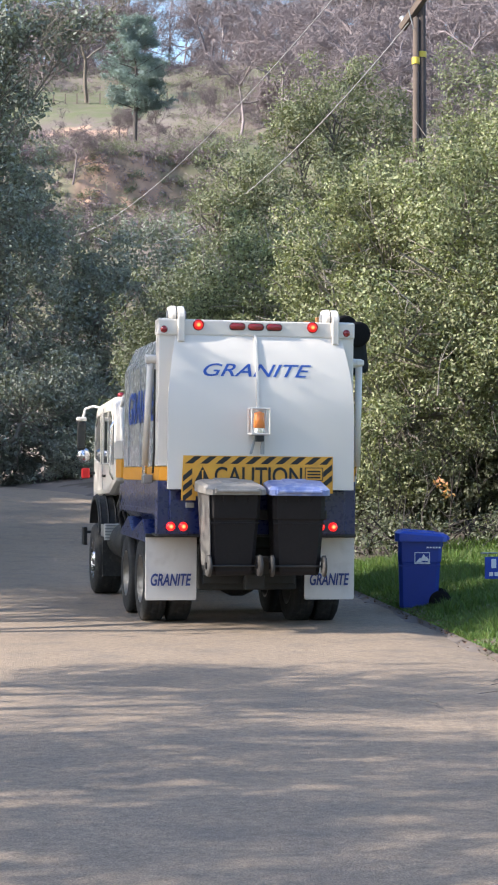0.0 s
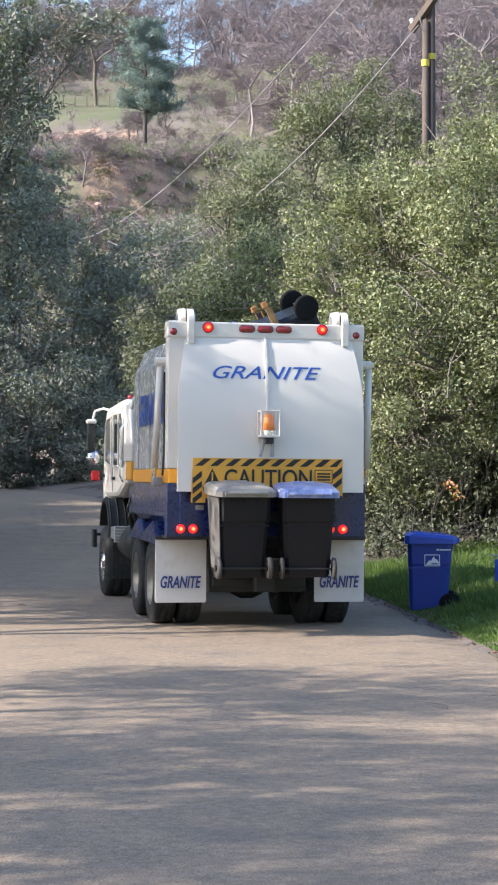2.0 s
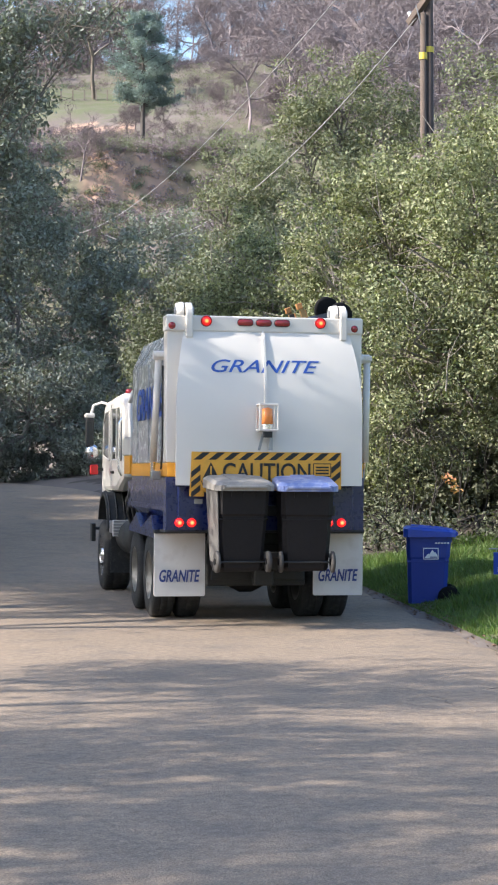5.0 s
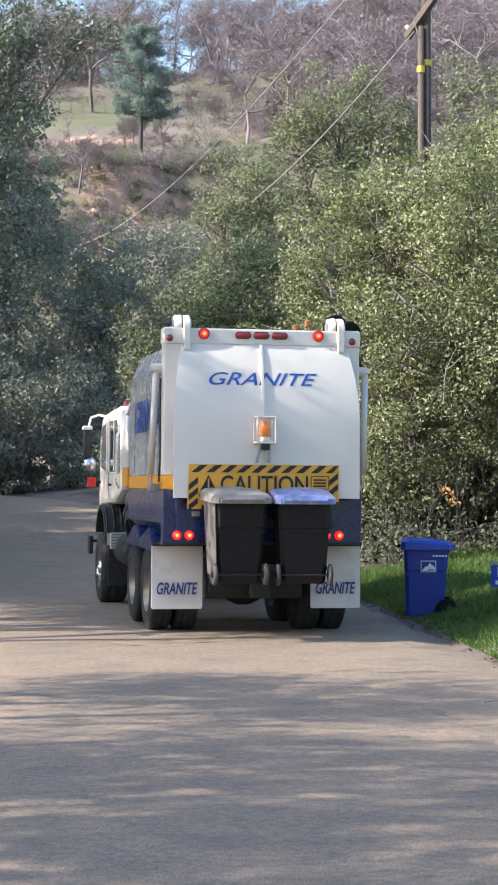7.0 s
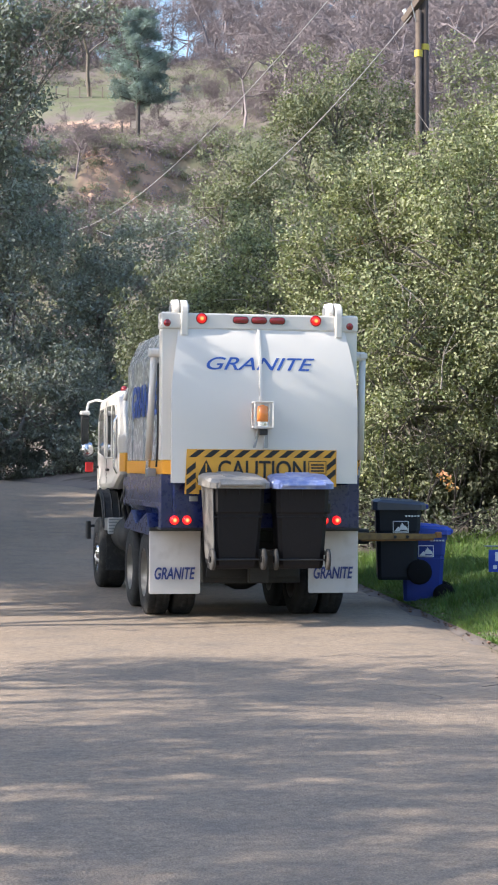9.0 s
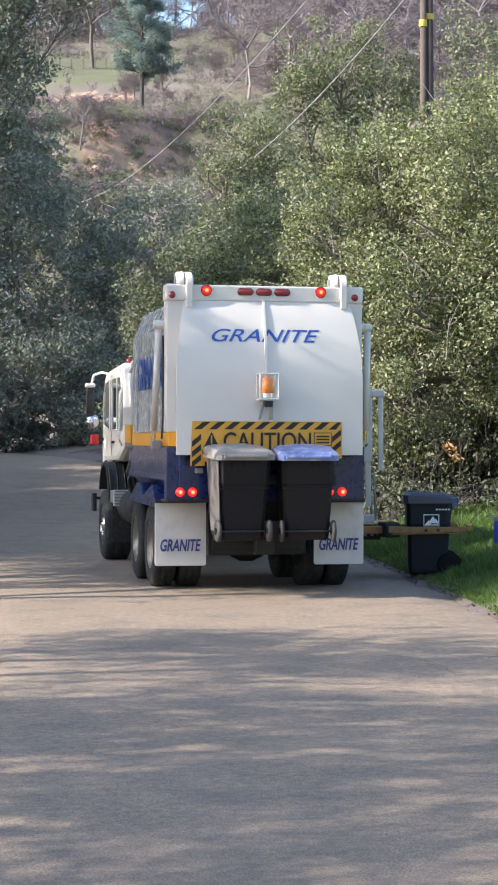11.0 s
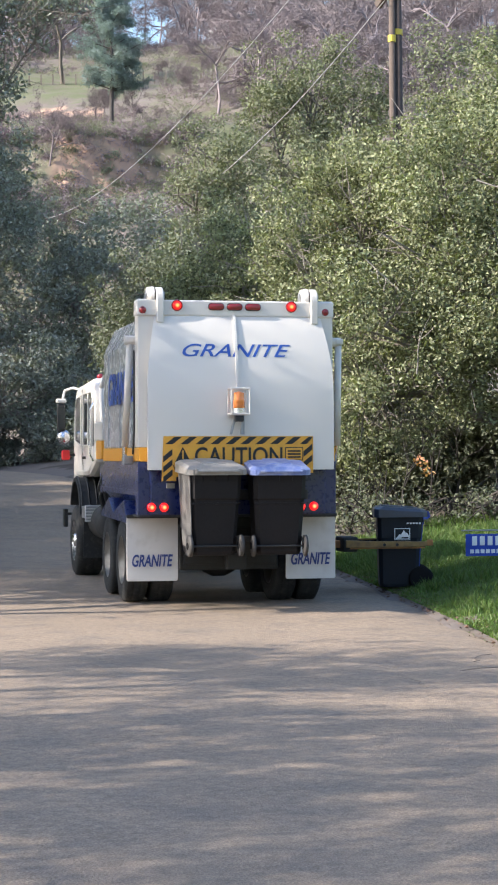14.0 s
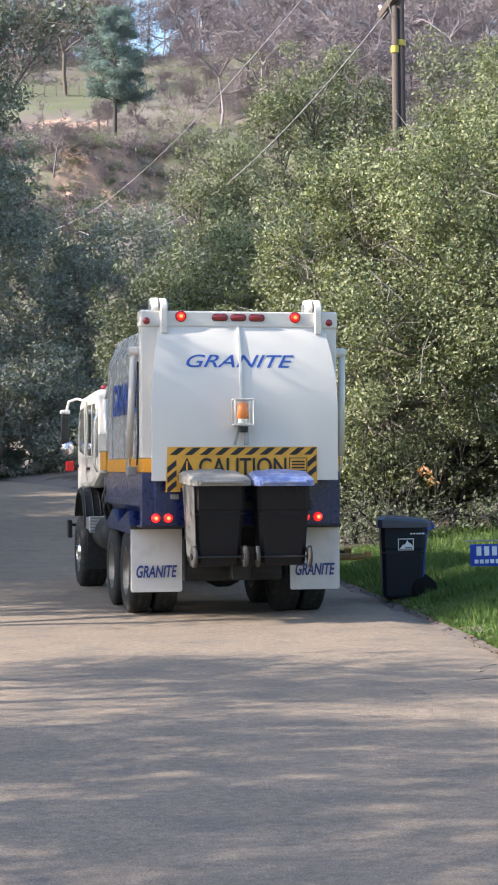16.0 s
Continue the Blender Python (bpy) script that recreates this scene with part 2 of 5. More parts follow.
def thing(name, m, label, category, group="", kind=""):
    ob = new(name)
    ob.matrix_basis = m
    return tagged(ob, label, category, group, kind)


def box(x0, x1, y0, y1, z0, z1, bevel=0.0, bm=None, seg=2):
    own = bmesh.new()
    bmesh.ops.create_cube(own, size=1.0)
    bmesh.ops.transform(own, matrix=Matrix.Translation(((x0 + x1) / 2, (y0 + y1) / 2, (z0 + z1) / 2)) @ Matrix.Diagonal((x1 - x0, y1 - y0, z1 - z0, 1)), verts=own.verts)
    if bevel:
        bmesh.ops.bevel(own, geom=own.edges[:], offset=bevel, segments=seg, profile=0.5, affect="EDGES")
    return join(bm, own)


def join(bm, own):
    if bm is None:
        return own
    tmp = bpy.data.meshes.new("tmp")
    own.to_mesh(tmp)
    own.free()
    bm.from_mesh(tmp)
    bpy.data.meshes.remove(tmp)
    return bm


def tube(a, b, r0, r1=None, n=12, bm=None, caps=True):
    """A cone or cylinder from a to b."""
    a, b = Vector(a), Vector(b)
    own = bmesh.new()
    bmesh.ops.create_cone(own, cap_ends=caps, segments=n, radius1=r0, radius2=r0 if r1 is None else r1, depth=(b - a).length)
    turn = (b - a).to_track_quat("Z", "Y").to_matrix().to_4x4()
    bmesh.ops.transform(own, matrix=Matrix.Translation((a + b) / 2) @ turn, verts=own.verts)
    return join(bm, own)


def lathe(profile, n=32, bm=None, axis="X"):
    """Turns a profile of (along, radius) about an axis."""
    own = bmesh.new()
    rings = []
    for h, r in profile:
        ring = []
        for k in range(n):
            a = 2 * math.pi * k / n
            c, s = r * math.cos(a), r * math.sin(a)
            ring.append(own.verts.new((h, c, s) if axis == "X" else (c, s, h) if axis == "Z" else (c, h, s)))
        rings.append(ring)
    for r0, r1 in zip(rings, rings[1:]):
        for k in range(n):
            own.faces.new((r0[k], r0[(k + 1) % n], r1[(k + 1) % n], r1[k]))
    bmesh.ops.recalc_face_normals(own, faces=own.faces)
    return join(bm, own)


def prism(points, d, plane="XZ", at=0.0, bevel=0.0, bm=None):
    """A flat outline given thickness d, from at to at + d along the plane's normal."""
    own = bmesh.new()

    def v(p, h):
        return own.verts.new((p[0], h, p[1]) if plane == "XZ" else (h, p[0], p[1]) if plane == "YZ" else (p[0], p[1], h))
    lo, hi = [v(p, at) for p in points], [v(p, at + d) for p in points]
    own.faces.new(lo)
    own.faces.new(hi[::-1])
    k = len(points)
    for i in range(k):
        own.faces.new((lo[i], hi[i], hi[(i + 1) % k], lo[(i + 1) % k]))
    bmesh.ops.recalc_face_normals(own, faces=own.faces)
    if bevel:
        bmesh.ops.bevel(own, geom=own.edges[:], offset=bevel, segments=2, profile=0.5, affect="EDGES")
    return join(bm, own)


def bent_tube(points, r, n=10, bm=None):
    for a, b in zip(points, points[1:]):
        bm = tube(a, b, r, n=n, bm=bm)
    return bm


def words(name, text, size, width, material, parent, m, shear=0.0, bold=0.0, label=""):
    """Lettering as a thin mesh, width metres wide, centred on the pose m (reading along its x, up its y)."""
    c = bpy.data.curves.new(name, "FONT")
    c.body, c.size, c.align_x, c.align_y, c.extrude, c.shear, c.offset = text, 1.0, "CENTER", "CENTER", 0.004, shear, bold
    tmp = new(name, c)
    bpy.context.view_layer.update()
    me = bpy.data.meshes.new_from_object(tmp.evaluated_get(bpy.context.evaluated_depsgraph_get()))
    bpy.data.objects.remove(tmp)
    co = np.empty(len(me.vertices) * 3)
    me.vertices.foreach_get("co", co)
    co = co.reshape(-1, 3)
    for k, want in ((0, width), (1, size)):
        lo, hi = co[:, k].min(), co[:, k].max()
        co[:, k] = (co[:, k] - (lo + hi) / 2) * want / (hi - lo)
    me.vertices.foreach_set("co", co.ravel())
    me.materials.clear()
    me.materials.append(material)
    ob = new(name, me)
    ob.parent, ob.matrix_basis = parent, m
    if label:
        tagged(ob, label)
    return ob


def raw_mesh(name, verts, faces_flat, size, material, smooth=False):
    """A mesh from arrays; every face has size corners."""
    me = bpy.data.meshes.new(name)
    nf = len(faces_flat) // size
    me.vertices.add(len(verts))
    me.vertices.foreach_set("co", np.ascontiguousarray(verts, dtype=np.float32).ravel())
    me.loops.add(len(faces_flat))
    me.loops.foreach_set("vertex_index", np.ascontiguousarray(faces_flat, dtype=np.int32))
    me.polygons.add(nf)
    me.polygons.foreach_set("loop_start", np.arange(0, nf * size, size, dtype=np.int32))
    me.polygons.foreach_set("use_smooth", np.full(nf, smooth))
    me.update(calc_edges=True)
    me.materials.append(material)
    return me


def leaf_mesh(name, centres, radii, per, size, material, rng, aspect=0.55, up=0.35, out=0.6, hollow=0.55):
    """Many small folded leaves, in clumps about the centres."""
    n = len(centres) * per
    c = np.repeat(centres, per, 0)
    r = np.repeat(radii, per)
    d = rng.normal(size=(n, 3))
    d /= np.linalg.norm(d, axis=1)[:, None]
    p = c + d * (r * (hollow + (1 - hollow) * rng.random(n)))[:, None] * np.array([1.0, 1.0, 0.75])
    nor = rng.normal(size=(n, 3)) + out * 1.6 * d + np.array([0, 0, up * 2])
    nor /= np.linalg.norm(nor, axis=1)[:, None]
    t = np.cross(nor, rng.normal(size=(n, 3)))
    t /= np.linalg.norm(t, axis=1)[:, None]
    b = np.cross(nor, t)
    s = (size * (0.6 + 0.8 * rng.random(n)))[:, None]
    fold = nor * s * 0.18
    v = np.stack([p - t * s, p - b * s * aspect + fold, p + t * s, p + b * s * aspect + fold], 1).reshape(-1, 3)
    i = np.arange(n)[:, None] * 4
    f = np.concatenate([i, i + 1, i + 2, i, i + 2, i + 3], 1).ravel()
    return raw_mesh(name, v, f, 3, material)


def blob_clumps(blobs, spacing, rng, rough=0.25):
    """Clump centres over the outer part of ellipsoids (x, y, z, rx, ry, rz)."""
    out, rad = [], []
    for x, y, z, rx, ry, rz in blobs:
        area = 4 * math.pi * ((rx * ry) ** 1.6 / 3 + (rx * rz) ** 1.6 / 3 + (ry * rz) ** 1.6 / 3) ** (1 / 1.6)
        k = max(6, int(area / spacing ** 2 * 1.05))
        d = rng.normal(size=(k, 3))
        d /= np.linalg.norm(d, axis=1)[:, None]
        ph = rng.random(6) * 6.28
        lump = 1 + rough * (np.sin(d[:, 0] * 5 + ph[0]) * np.sin(d[:, 2] * 4 + ph[1]) + 0.6 * np.sin(d[:, 1] * 7 + ph[2]) * np.sin(d[:, 0] * 9 + ph[3]) + 0.5 * np.sin(d[:, 2] * 13 + ph[4]) * np.sin(d[:, 0] * 12 + ph[5]))
        q = d * np.array([rx, ry, rz]) * (lump * (0.72 + 0.28 * rng.random(k) ** 0.6))[:, None] + np.array([x, y, z])
        out.append(q)
        rad.append(spacing * (0.55 + 0.55 * rng.random(k)))
    return np.concatenate(out), np.concatenate(rad)


def branch_mesh(name, segs, material, n=5):
    """Tapered limbs; segs: rows of (start, end, radius at start, radius at end)."""
    A = np.array([[*s[0], s[2]] for s in segs], dtype=float)
    B = np.array([[*s[1], s[3]] for s in segs], dtype=float)
    d = B[:, :3] - A[:, :3]
    d /= np.maximum(np.linalg.norm(d, axis=1), 1e-6)[:, None]
    ref = np.where(np.abs(d[:, 2:3]) < 0.9, np.array([[0, 0, 1.0]]), np.array([[1.0, 0, 0]]))
    t = np.cross(d, ref)
    t /= np.linalg.norm(t, axis=1)[:, None]
    b = np.cross(d, t)
    ang = np.arange(n) * 2 * math.pi / n
    ring = np.cos(ang)[None, :, None] * t[:, None, :] + np.sin(ang)[None, :, None] * b[:, None, :]
    lo = A[:, None, :3] + ring * A[:, None, 3:4]
    hi = B[:, None, :3] + ring * B[:, None, 3:4]
    v = np.concatenate([lo, hi], 1).reshape(-1, 3)
    k = np.arange(n)
    quad = np.stack([k, (k + 1) % n, (k + 1) % n + n, k + n], 1).ravel()
    f = (np.arange(len(segs))[:, None] * 2 * n + quad[None, :]).ravel()
    return raw_mesh(name, v, f, 4, material, True)


def grow(rng, start, way, length, radius, depth, segs, spread=0.6, droop=0.0, kids=3, shrink=0.68):
    """A limb of three bends that forks until depth is used up."""
    p, d = np.array(start, float), np.array(way, float)
    d /= np.linalg.norm(d)
    steps = 3
    for s in range(steps):
        d2 = d + rng.normal(size=3) * 0.16 + np.array([0, 0, 0.05 - droop])
        d2 /= np.linalg.norm(d2)
        q = p + d2 * length / steps
        r1 = radius * (1 - 0.14 * (s + 1))
        segs.append((tuple(p), tuple(q), radius * (1 - 0.14 * s), r1))
        p, d = q, d2
        if depth > 0 and s > 0:
            for _ in range(kids - 1 if s < steps - 1 else kids):
                e = d + rng.normal(size=3) * spread
                grow(rng, p, e, length * shrink * (0.8 + 0.4 * rng.random()), radius * 0.52, depth - 1, segs, spread, droop, kids, shrink)
    return segs


# ---- the ground ----
ROAD_Y = np.array([-60, -20, 0, 10, 19.4, 25.85, 29, 40, 50, 60, 75, 100, 130], float)
ROAD_R = np.array([4.4, 3.8, 3.3, 3.0, 2.59, 2.03, 1.72, 0.1, -2.3, -5.2, -11, -24, -42], float)
RISE_Y = np.array([-60, 28, 34, 42, 50, 60, 70, 90, 130], float)
RISE_Z = np.array([0, 0, 0.08, 0.36, 0.78, 1.22, 1.36, 1.6, 2.2], float)
WIDE_Y = np.array([-60, 15, 29, 46, 62, 130], float)
WIDE_W = np.array([5.2, 5.2, 6.4, 6.6, 5.8, 5.4], float)


def smooth_interp(y, ys, vs):
    return sum(np.interp(y + o, ys, vs) for o in (-4, -2, 0, 2, 4)) / 5


def road_right(y):
    return np.interp(y, ROAD_Y, ROAD_R) * 0.5 + smooth_interp(y, ROAD_Y, ROAD_R) * 0.5


def wide(y):
    return np.interp(y, WIDE_Y, WIDE_W)


def road_z(y):
    return smooth_interp(y, RISE_Y, RISE_Z)


def road_top(x, y):
    """Height of the asphalt: a low crown that falls to the right."""
    u = np.clip((x - road_right(y) + wide(y)) / wide(y), 0, 1)
    return road_z(y) + 0.012 * (1 - (2 * u - 1) ** 2) + 0.006 - 0.035 * u


HILL_D = np.array([0, 78, 90, 104, 120, 127, 129.4, 137, 150, 170, 205, 240, 300, 500, 3000], float)
HILL_Z = np.array([0, 0, 2.0, 8.0, 17.0, 19.6, 23.2, 25.4, 30.0, 36.5, 47, 52.5, 51, 40, 20], float)


def waves(x, y, s):
    return np.sin(x * s + 1.3 * np.sin(y * s * 0.7)) * np.cos(y * s * 1.1 + 0.8 * np.sin(x * s * 0.6))


def land(x, y):
    """Height of the ground sheet."""
    x, y = np.asarray(x, float), np.asarray(y, float)
    r = road_right(y)
    off = np.maximum(np.maximum(x - r, r - wide(y) - x), -0.4)
    z = road_z(y)
    bank = np.where(x > r, 0.13, 0.12) * np.clip(off - 0.15, 0, 9) + 0.1 * np.clip(off - 4, 0, 30)
    z = z + np.where(off > 0, bank + 0.05 * waves(x, y, 1.9) * np.clip(off, 0, 1), -0.1)
    d = y + 0.10 * x + 5 * waves(x, y, 0.035) + 1.5 * waves(x, y, 0.16) + 1.1 * waves(x, y, 0.45)
    hill = np.interp(d, HILL_D, HILL_Z) + (0.3 * waves(x, y, 0.9) + 0.08 * waves(x, y, 2.3) + 0.06 * waves(x, y, 4.1)) * np.clip((d - 118) / 6, 0, 1) * np.clip((142 - d) / 6, 0, 1) + 0.8 * waves(x, y, 0.11) * np.clip((d - 90) / 30, 0, 1)
    return np.maximum(z, -0.12) * np.clip((110 - d) / 30, 0, 1) + hill + np.where(off > 0, 0, -0.0)


def land_z(x, y):
    return float(land(x, y))


def build_ground():
    xs = np.concatenate([[-3000, -900, -400, -250], np.arange(-160, -40, 6), np.arange(-40, -12, 1.5), np.arange(-12, 14, 0.33), np.arange(14, 40, 1.5), np.arange(40, 160, 6), [250, 400, 900, 3000]])
    ys = np.concatenate([[-3000, -600, -200], np.arange(-60, 6, 3), np.arange(6, 60, 0.33), np.arange(60, 100, 1.0), np.arange(100, 124, 1.0), np.arange(124, 140, 0.4), np.arange(140, 260, 2.5), [280, 330, 500, 1000, 3000]])
    X, Y = np.meshgrid(xs, ys)
    d = Y + 0.10 * X + 5 * waves(X, Y, 0.035) + 1.5 * waves(X, Y, 0.16) + 1.1 * waves(X, Y, 0.45)
    torn = np.clip((d - 125) / 1.5, 0, 1) * np.clip((131 - d) / 1.5, 0, 1)
    v = np.stack([X, Y, land(X, Y) + torn * np.random.default_rng(3).normal(size=X.shape) * 0.19], -1).reshape(-1, 3)
    w, h = len(xs), len(ys)
    i = (np.arange(h - 1)[:, None] * w + np.arange(w - 1)[None, :]).ravel()
    f = np.stack([i, i + 1, i + w + 1, i + w], 1).ravel()
    me = raw_mesh("ground", v, f, 4, ground_material(), True)
    d = Y + 0.10 * X + 5 * waves(X, Y, 0.035) + 1.5 * waves(X, Y, 0.16) + 1.1 * waves(X, Y, 0.45)
    r = road_right(Y)
    near = np.clip(np.maximum(X - r, r - wide(Y) - X) / 0.5 - 0.2, 0, 1) * (Y < 80)
    green = np.where(Y < 34, 0.75, 0.1) * near * (X > r) + 0.2 * near * (X < r)
    green = np.where(Y > 80, 0.34 + 0.2 * waves(X, Y, 0.06), green)
    green = np.where((d > 162) & (d < 182) & (X < -8), 0.6, green)
    green = np.where((d > 95) & (d < 152), 0.46 + 0.16 * waves(X, Y, 0.3), green)
    red = np.where((d > 125.5) & (d < 130.5), (0.64 + 0.16 * waves(X, Y, 1.4)) * np.clip((X + 14) / 3, 0, 1) * np.clip((-3.4 - X) / 3, 0, 1), 0.0)
    red = np.where((d > 150) & (d < 160) & (X < -10.5), 0.55, red)
    # Leaf-litter soil that also darkens the ground for shade under the oaks.
    litter_shade = 0.85 * ((Y > 32.0 + 0.5 * waves(X, Y, 1.3)) & (Y < 66) & (X > r + 0.7))
    edge = np.maximum(X - r, r - wide(Y) - X)
    litter_shade = np.maximum(litter_shade, 0.5 * ((edge > -0.3) & (edge < 0.1) & (Y < 60)))
    col = np.stack([green, red, litter_shade, np.ones_like(green)], -1).reshape(-1, 4)
    at = me.color_attributes.new("cover", "FLOAT_COLOR", "POINT")
    at.data.foreach_set("color", np.clip(col, 0, 1).astype(np.float32).ravel())
    return tagged(new("ground", me), "grassy verges and dry wooded hillside soil", "ground", kind="structure")


def build_road():
    ys = np.arange(-40, 128, 0.4)
    us = np.linspace(0, 1, 15)
    rng = np.random.default_rng(5)
    r = road_right(ys)
    wob = np.convolve(rng.normal(size=len(ys) + 8), np.ones(9) / 9, "valid") * 0.12
    wob2 = np.convolve(rng.normal(size=len(ys) + 8), np.ones(9) / 9, "valid") * 0.12
    x = (r - wide(ys) + wob2)[:, None] * (1 - us) + (r + wob)[:, None] * us
    z = road_top(x, ys[:, None])
    z = z + 0.006 * waves(x, ys[:, None], 2.1)
    z[:, 0] -= 0.06
    z[:, -1] -= 0.04
    v = np.stack([x, np.repeat(ys[:, None], len(us), 1), z], -1).reshape(-1, 3)
    w, h = len(us), len(ys)
    i = (np.arange(h - 1)[:, None] * w + np.arange(w - 1)[None, :]).ravel()
    f = np.stack([i, i + 1, i + w + 1, i + w], 1).ravel()
    return tagged(new("road", raw_mesh("road", v, f, 4, road_material(), True)), "narrow worn grey asphalt lane that bends uphill", "road", kind="structure")


build_ground()
build_road()


def build_cracks():
    """Thin dark cracks in the asphalt."""
    rng = np.random.default_rng(9)
    segs = []
    for x, y, a, k in ((1.55, 14.7, 1.9, 6), (1.95, 15.9, 0.5, 6), (2.15, 16.6, 0.8, 5)):
        for _ in range(k):
            b = a + rng.normal() * 0.4
            x2, y2 = x + 0.11 * math.cos(b), y + 0.11 * math.sin(b) * 1.5
            z = float(road_top(np.array(x), np.array(y))) + 0.004
            segs.append(((x, y, z - 0.002), (x2, y2, z - 0.002), 0.0028, 0.0022))
            x, y = x2, y2
    ob = new("road_crack", branch_mesh("road_crack", segs, CRACK, 4))
    return tagged(ob, "fine dark cracks in the worn asphalt", "crack", kind="stuff")


build_cracks()

# ---- the truck ----
YAW = 11.3
TRUCK = pose(0.085, 22.45, 0.0, 0, 0, YAW) @ pose(0, 0, 0, 0, 0.5, 0)
truck = thing("garbage_truck", TRUCK, "white and navy side-loading garbage truck stopped on the lane", "truck")


def side_letters(parent, text, w, h, m, material, shear):
    return words("lettering", text, h, w, material, parent, m, shear, 0.012)


def wheel(parent, u, v, r, w, side, hub):
    """A tyre with a rim; side: -1 for the left."""
    holder = new("wheel")
    holder.parent, holder.matrix_basis = parent, pose(u, v, r)
    h = w / 2
    part("tyre", lathe([(-h, r * 0.58), (-h, r * 0.9), (-h * 0.82, r * 0.985), (-h * 0.35, r), (-h * 0.3, r * 0.985), (-h * 0.25, r), (h * 0.25, r), (h * 0.3, r * 0.985), (h * 0.35, r), (h * 0.82, r * 0.985), (h, r * 0.9), (h, r * 0.58), (-h, r * 0.58)], 40), RUBBER, holder, "worn black truck tyre", True)
    dish = 0.5 if hub else -0.6
    s = side
    part("rim", lathe([(s * h * 0.96, r * 0.6), (s * h * 0.98, r * 0.55), (s * h * 0.3, r * 0.5), (s * h * dish * 0.6, r * 0.32), (s * h * dish * 0.6 + s * 0.06, r * 0.2), (s * h * dish + s * 0.1, r * 0.18), (s * h * dish + s * 0.12, 0.0)], 32), CHROME if hub else DULL_RIM, holder, "polished metal rim", True)
    x = s * h * dish * 0.6
    for k in range(10):
        a = k * math.pi / 5
        part("wheel_nut", tube((x, r * 0.26 * math.cos(a), r * 0.26 * math.sin(a)), (x + s * 0.05, r * 0.26 * math.cos(a), r * 0.26 * math.sin(a)), 0.018, n=6), GREY_STEEL, holder)
    return holder


def build_truck():
    # body: a box with chamfered upper edges, ribs on its sides
    def section(hw, lo, hi, cham):
        return [(-hw, lo), (hw, lo), (hw, hi - cham), (hw - cham * 0.45, hi), (-hw + cham * 0.45, hi), (-hw, hi - cham)]
    part("hopper_body", prism(section(1.15, 1.92, 3.56, 0.34), 3.44, "XZ", 0.16, 0.02), BODY_SIDE, truck, "dusty white steel body, paint darkened for shade")
    part("stripe", prism([(-1.157, 1.76), (1.157, 1.76), (1.157, 1.925), (-1.157, 1.925)], 3.44, "XZ", 0.16), AMBER, truck, "amber stripe along the body")
    part("lower_body", prism([(-0.95, 1.12), (0.95, 1.12), (1.0, 1.2), (1.15, 1.36), (1.15, 1.765), (-1.15, 1.765), (-1.15, 1.36), (-1.0, 1.2)], 3.44, "XZ", 0.16, 0.015), BLUE, truck, "navy lower body")
    for side in (-1, 1):
        for v in (0.95, 2.0, 3.1):
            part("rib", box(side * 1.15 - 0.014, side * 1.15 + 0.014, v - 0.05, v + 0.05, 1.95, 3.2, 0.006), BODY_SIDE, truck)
        part("floor_rail", box(side * 1.15 - 0.02, side * 1.15 + 0.02, 0.25, 3.58, 1.34, 1.41, 0.01), BLUE, truck)
    for side, turn in ((-1, -90), (1, 90)):
        side_letters(truck, "GRANITE", 2.35, 0.42, pose(side * 1.168, 1.8, 2.7, 90, 0, turn), DECAL, 0.25)
    # tail frame: two posts, a head band and the lower blue body
    for side in (-1, 1):
        part("tail_post", box(*((-1.22, -0.95) if side < 0 else (0.95, 1.18)), -0.02, 0.2, 1.93, 3.70, 0.015), WHITE, truck, "white tail post")
        part("post_band", box(side * 1.203 - 0.075 * (1 + side), side * 1.203 + 0.075 * (1 - side), -0.024, 0.2, 1.76, 1.93, 0.01), AMBER, truck, "amber band on the post")
        part("post_foot", box(side * 1.215 - 0.075 * (1 + side), side * 1.215 + 0.075 * (1 - side), -0.02, 0.2, 1.1, 1.76, 0.01), BLUE, truck, "navy post foot")
    part("head_band", box(-1.235, 1.185, -0.05, 0.2, 3.50, 3.69, 0.018), WHITE, truck, "white upper frame of the tailgate")
    part("lower_tail", box(-1.08, 1.08, -0.06, 0.16, 1.12, 1.66, 0.02), BLUE, truck, "navy lower tailgate")
    part("tail_sill", box(-1.22, 1.22, -0.05, 0.4, 1.095, 1.125, 0.006), STEEL, truck)
    # bulging tailgate door
    prof = []
    for k in range(19):
        z = 3.52 - (3.52 - 1.66) * k / 18
        s = (3.52 - z) / (3.52 - 1.66)
        prof.append((-0.03 - 0.24 * math.sin(min(1.0, s * 1.6) * math.pi / 2) ** 0.8, z))
    door = bmesh.new()
    rows = []
    for v, z in prof:
        row = []
        for j in range(13):
            u = (1.015 + 0.115 * math.sin(min(1.0, (3.52 - z) / 0.9) * math.pi / 2)) * (2 * j / 12 - 1)
            e = abs(2 * j / 12 - 1)
            row.append(door.verts.new((u, v + 0.012 * e ** 8, z)))
        rows.append(row)
    lip = [[door.verts.new(p.co) for p in (row[0], row[-1])] for row in rows]
    back = [[door.verts.new((p.co.x * 0.968, 0.05, p.co.z)) for p in (row[0], row[-1])] for row in rows]
    for a, b in zip(rows, rows[1:]):
        for j in range(12):
            door.faces.new((a[j], a[j + 1], b[j + 1], b[j]))
    for (a, b), (ba, bb) in zip(zip(lip, lip[1:]), zip(back, back[1:])):
        door.faces.new((a[0], b[0], bb[0], ba[0]))
        door.faces.new((b[-1], a[-1], ba[1], bb[1]))
    door.faces.new([*(door.verts.new(p.co) for p in rows[-1]), door.verts.new(back[-1][1].co), door.verts.new(back[-1][0].co)])
    bmesh.ops.recalc_face_normals(door, faces=door.faces)
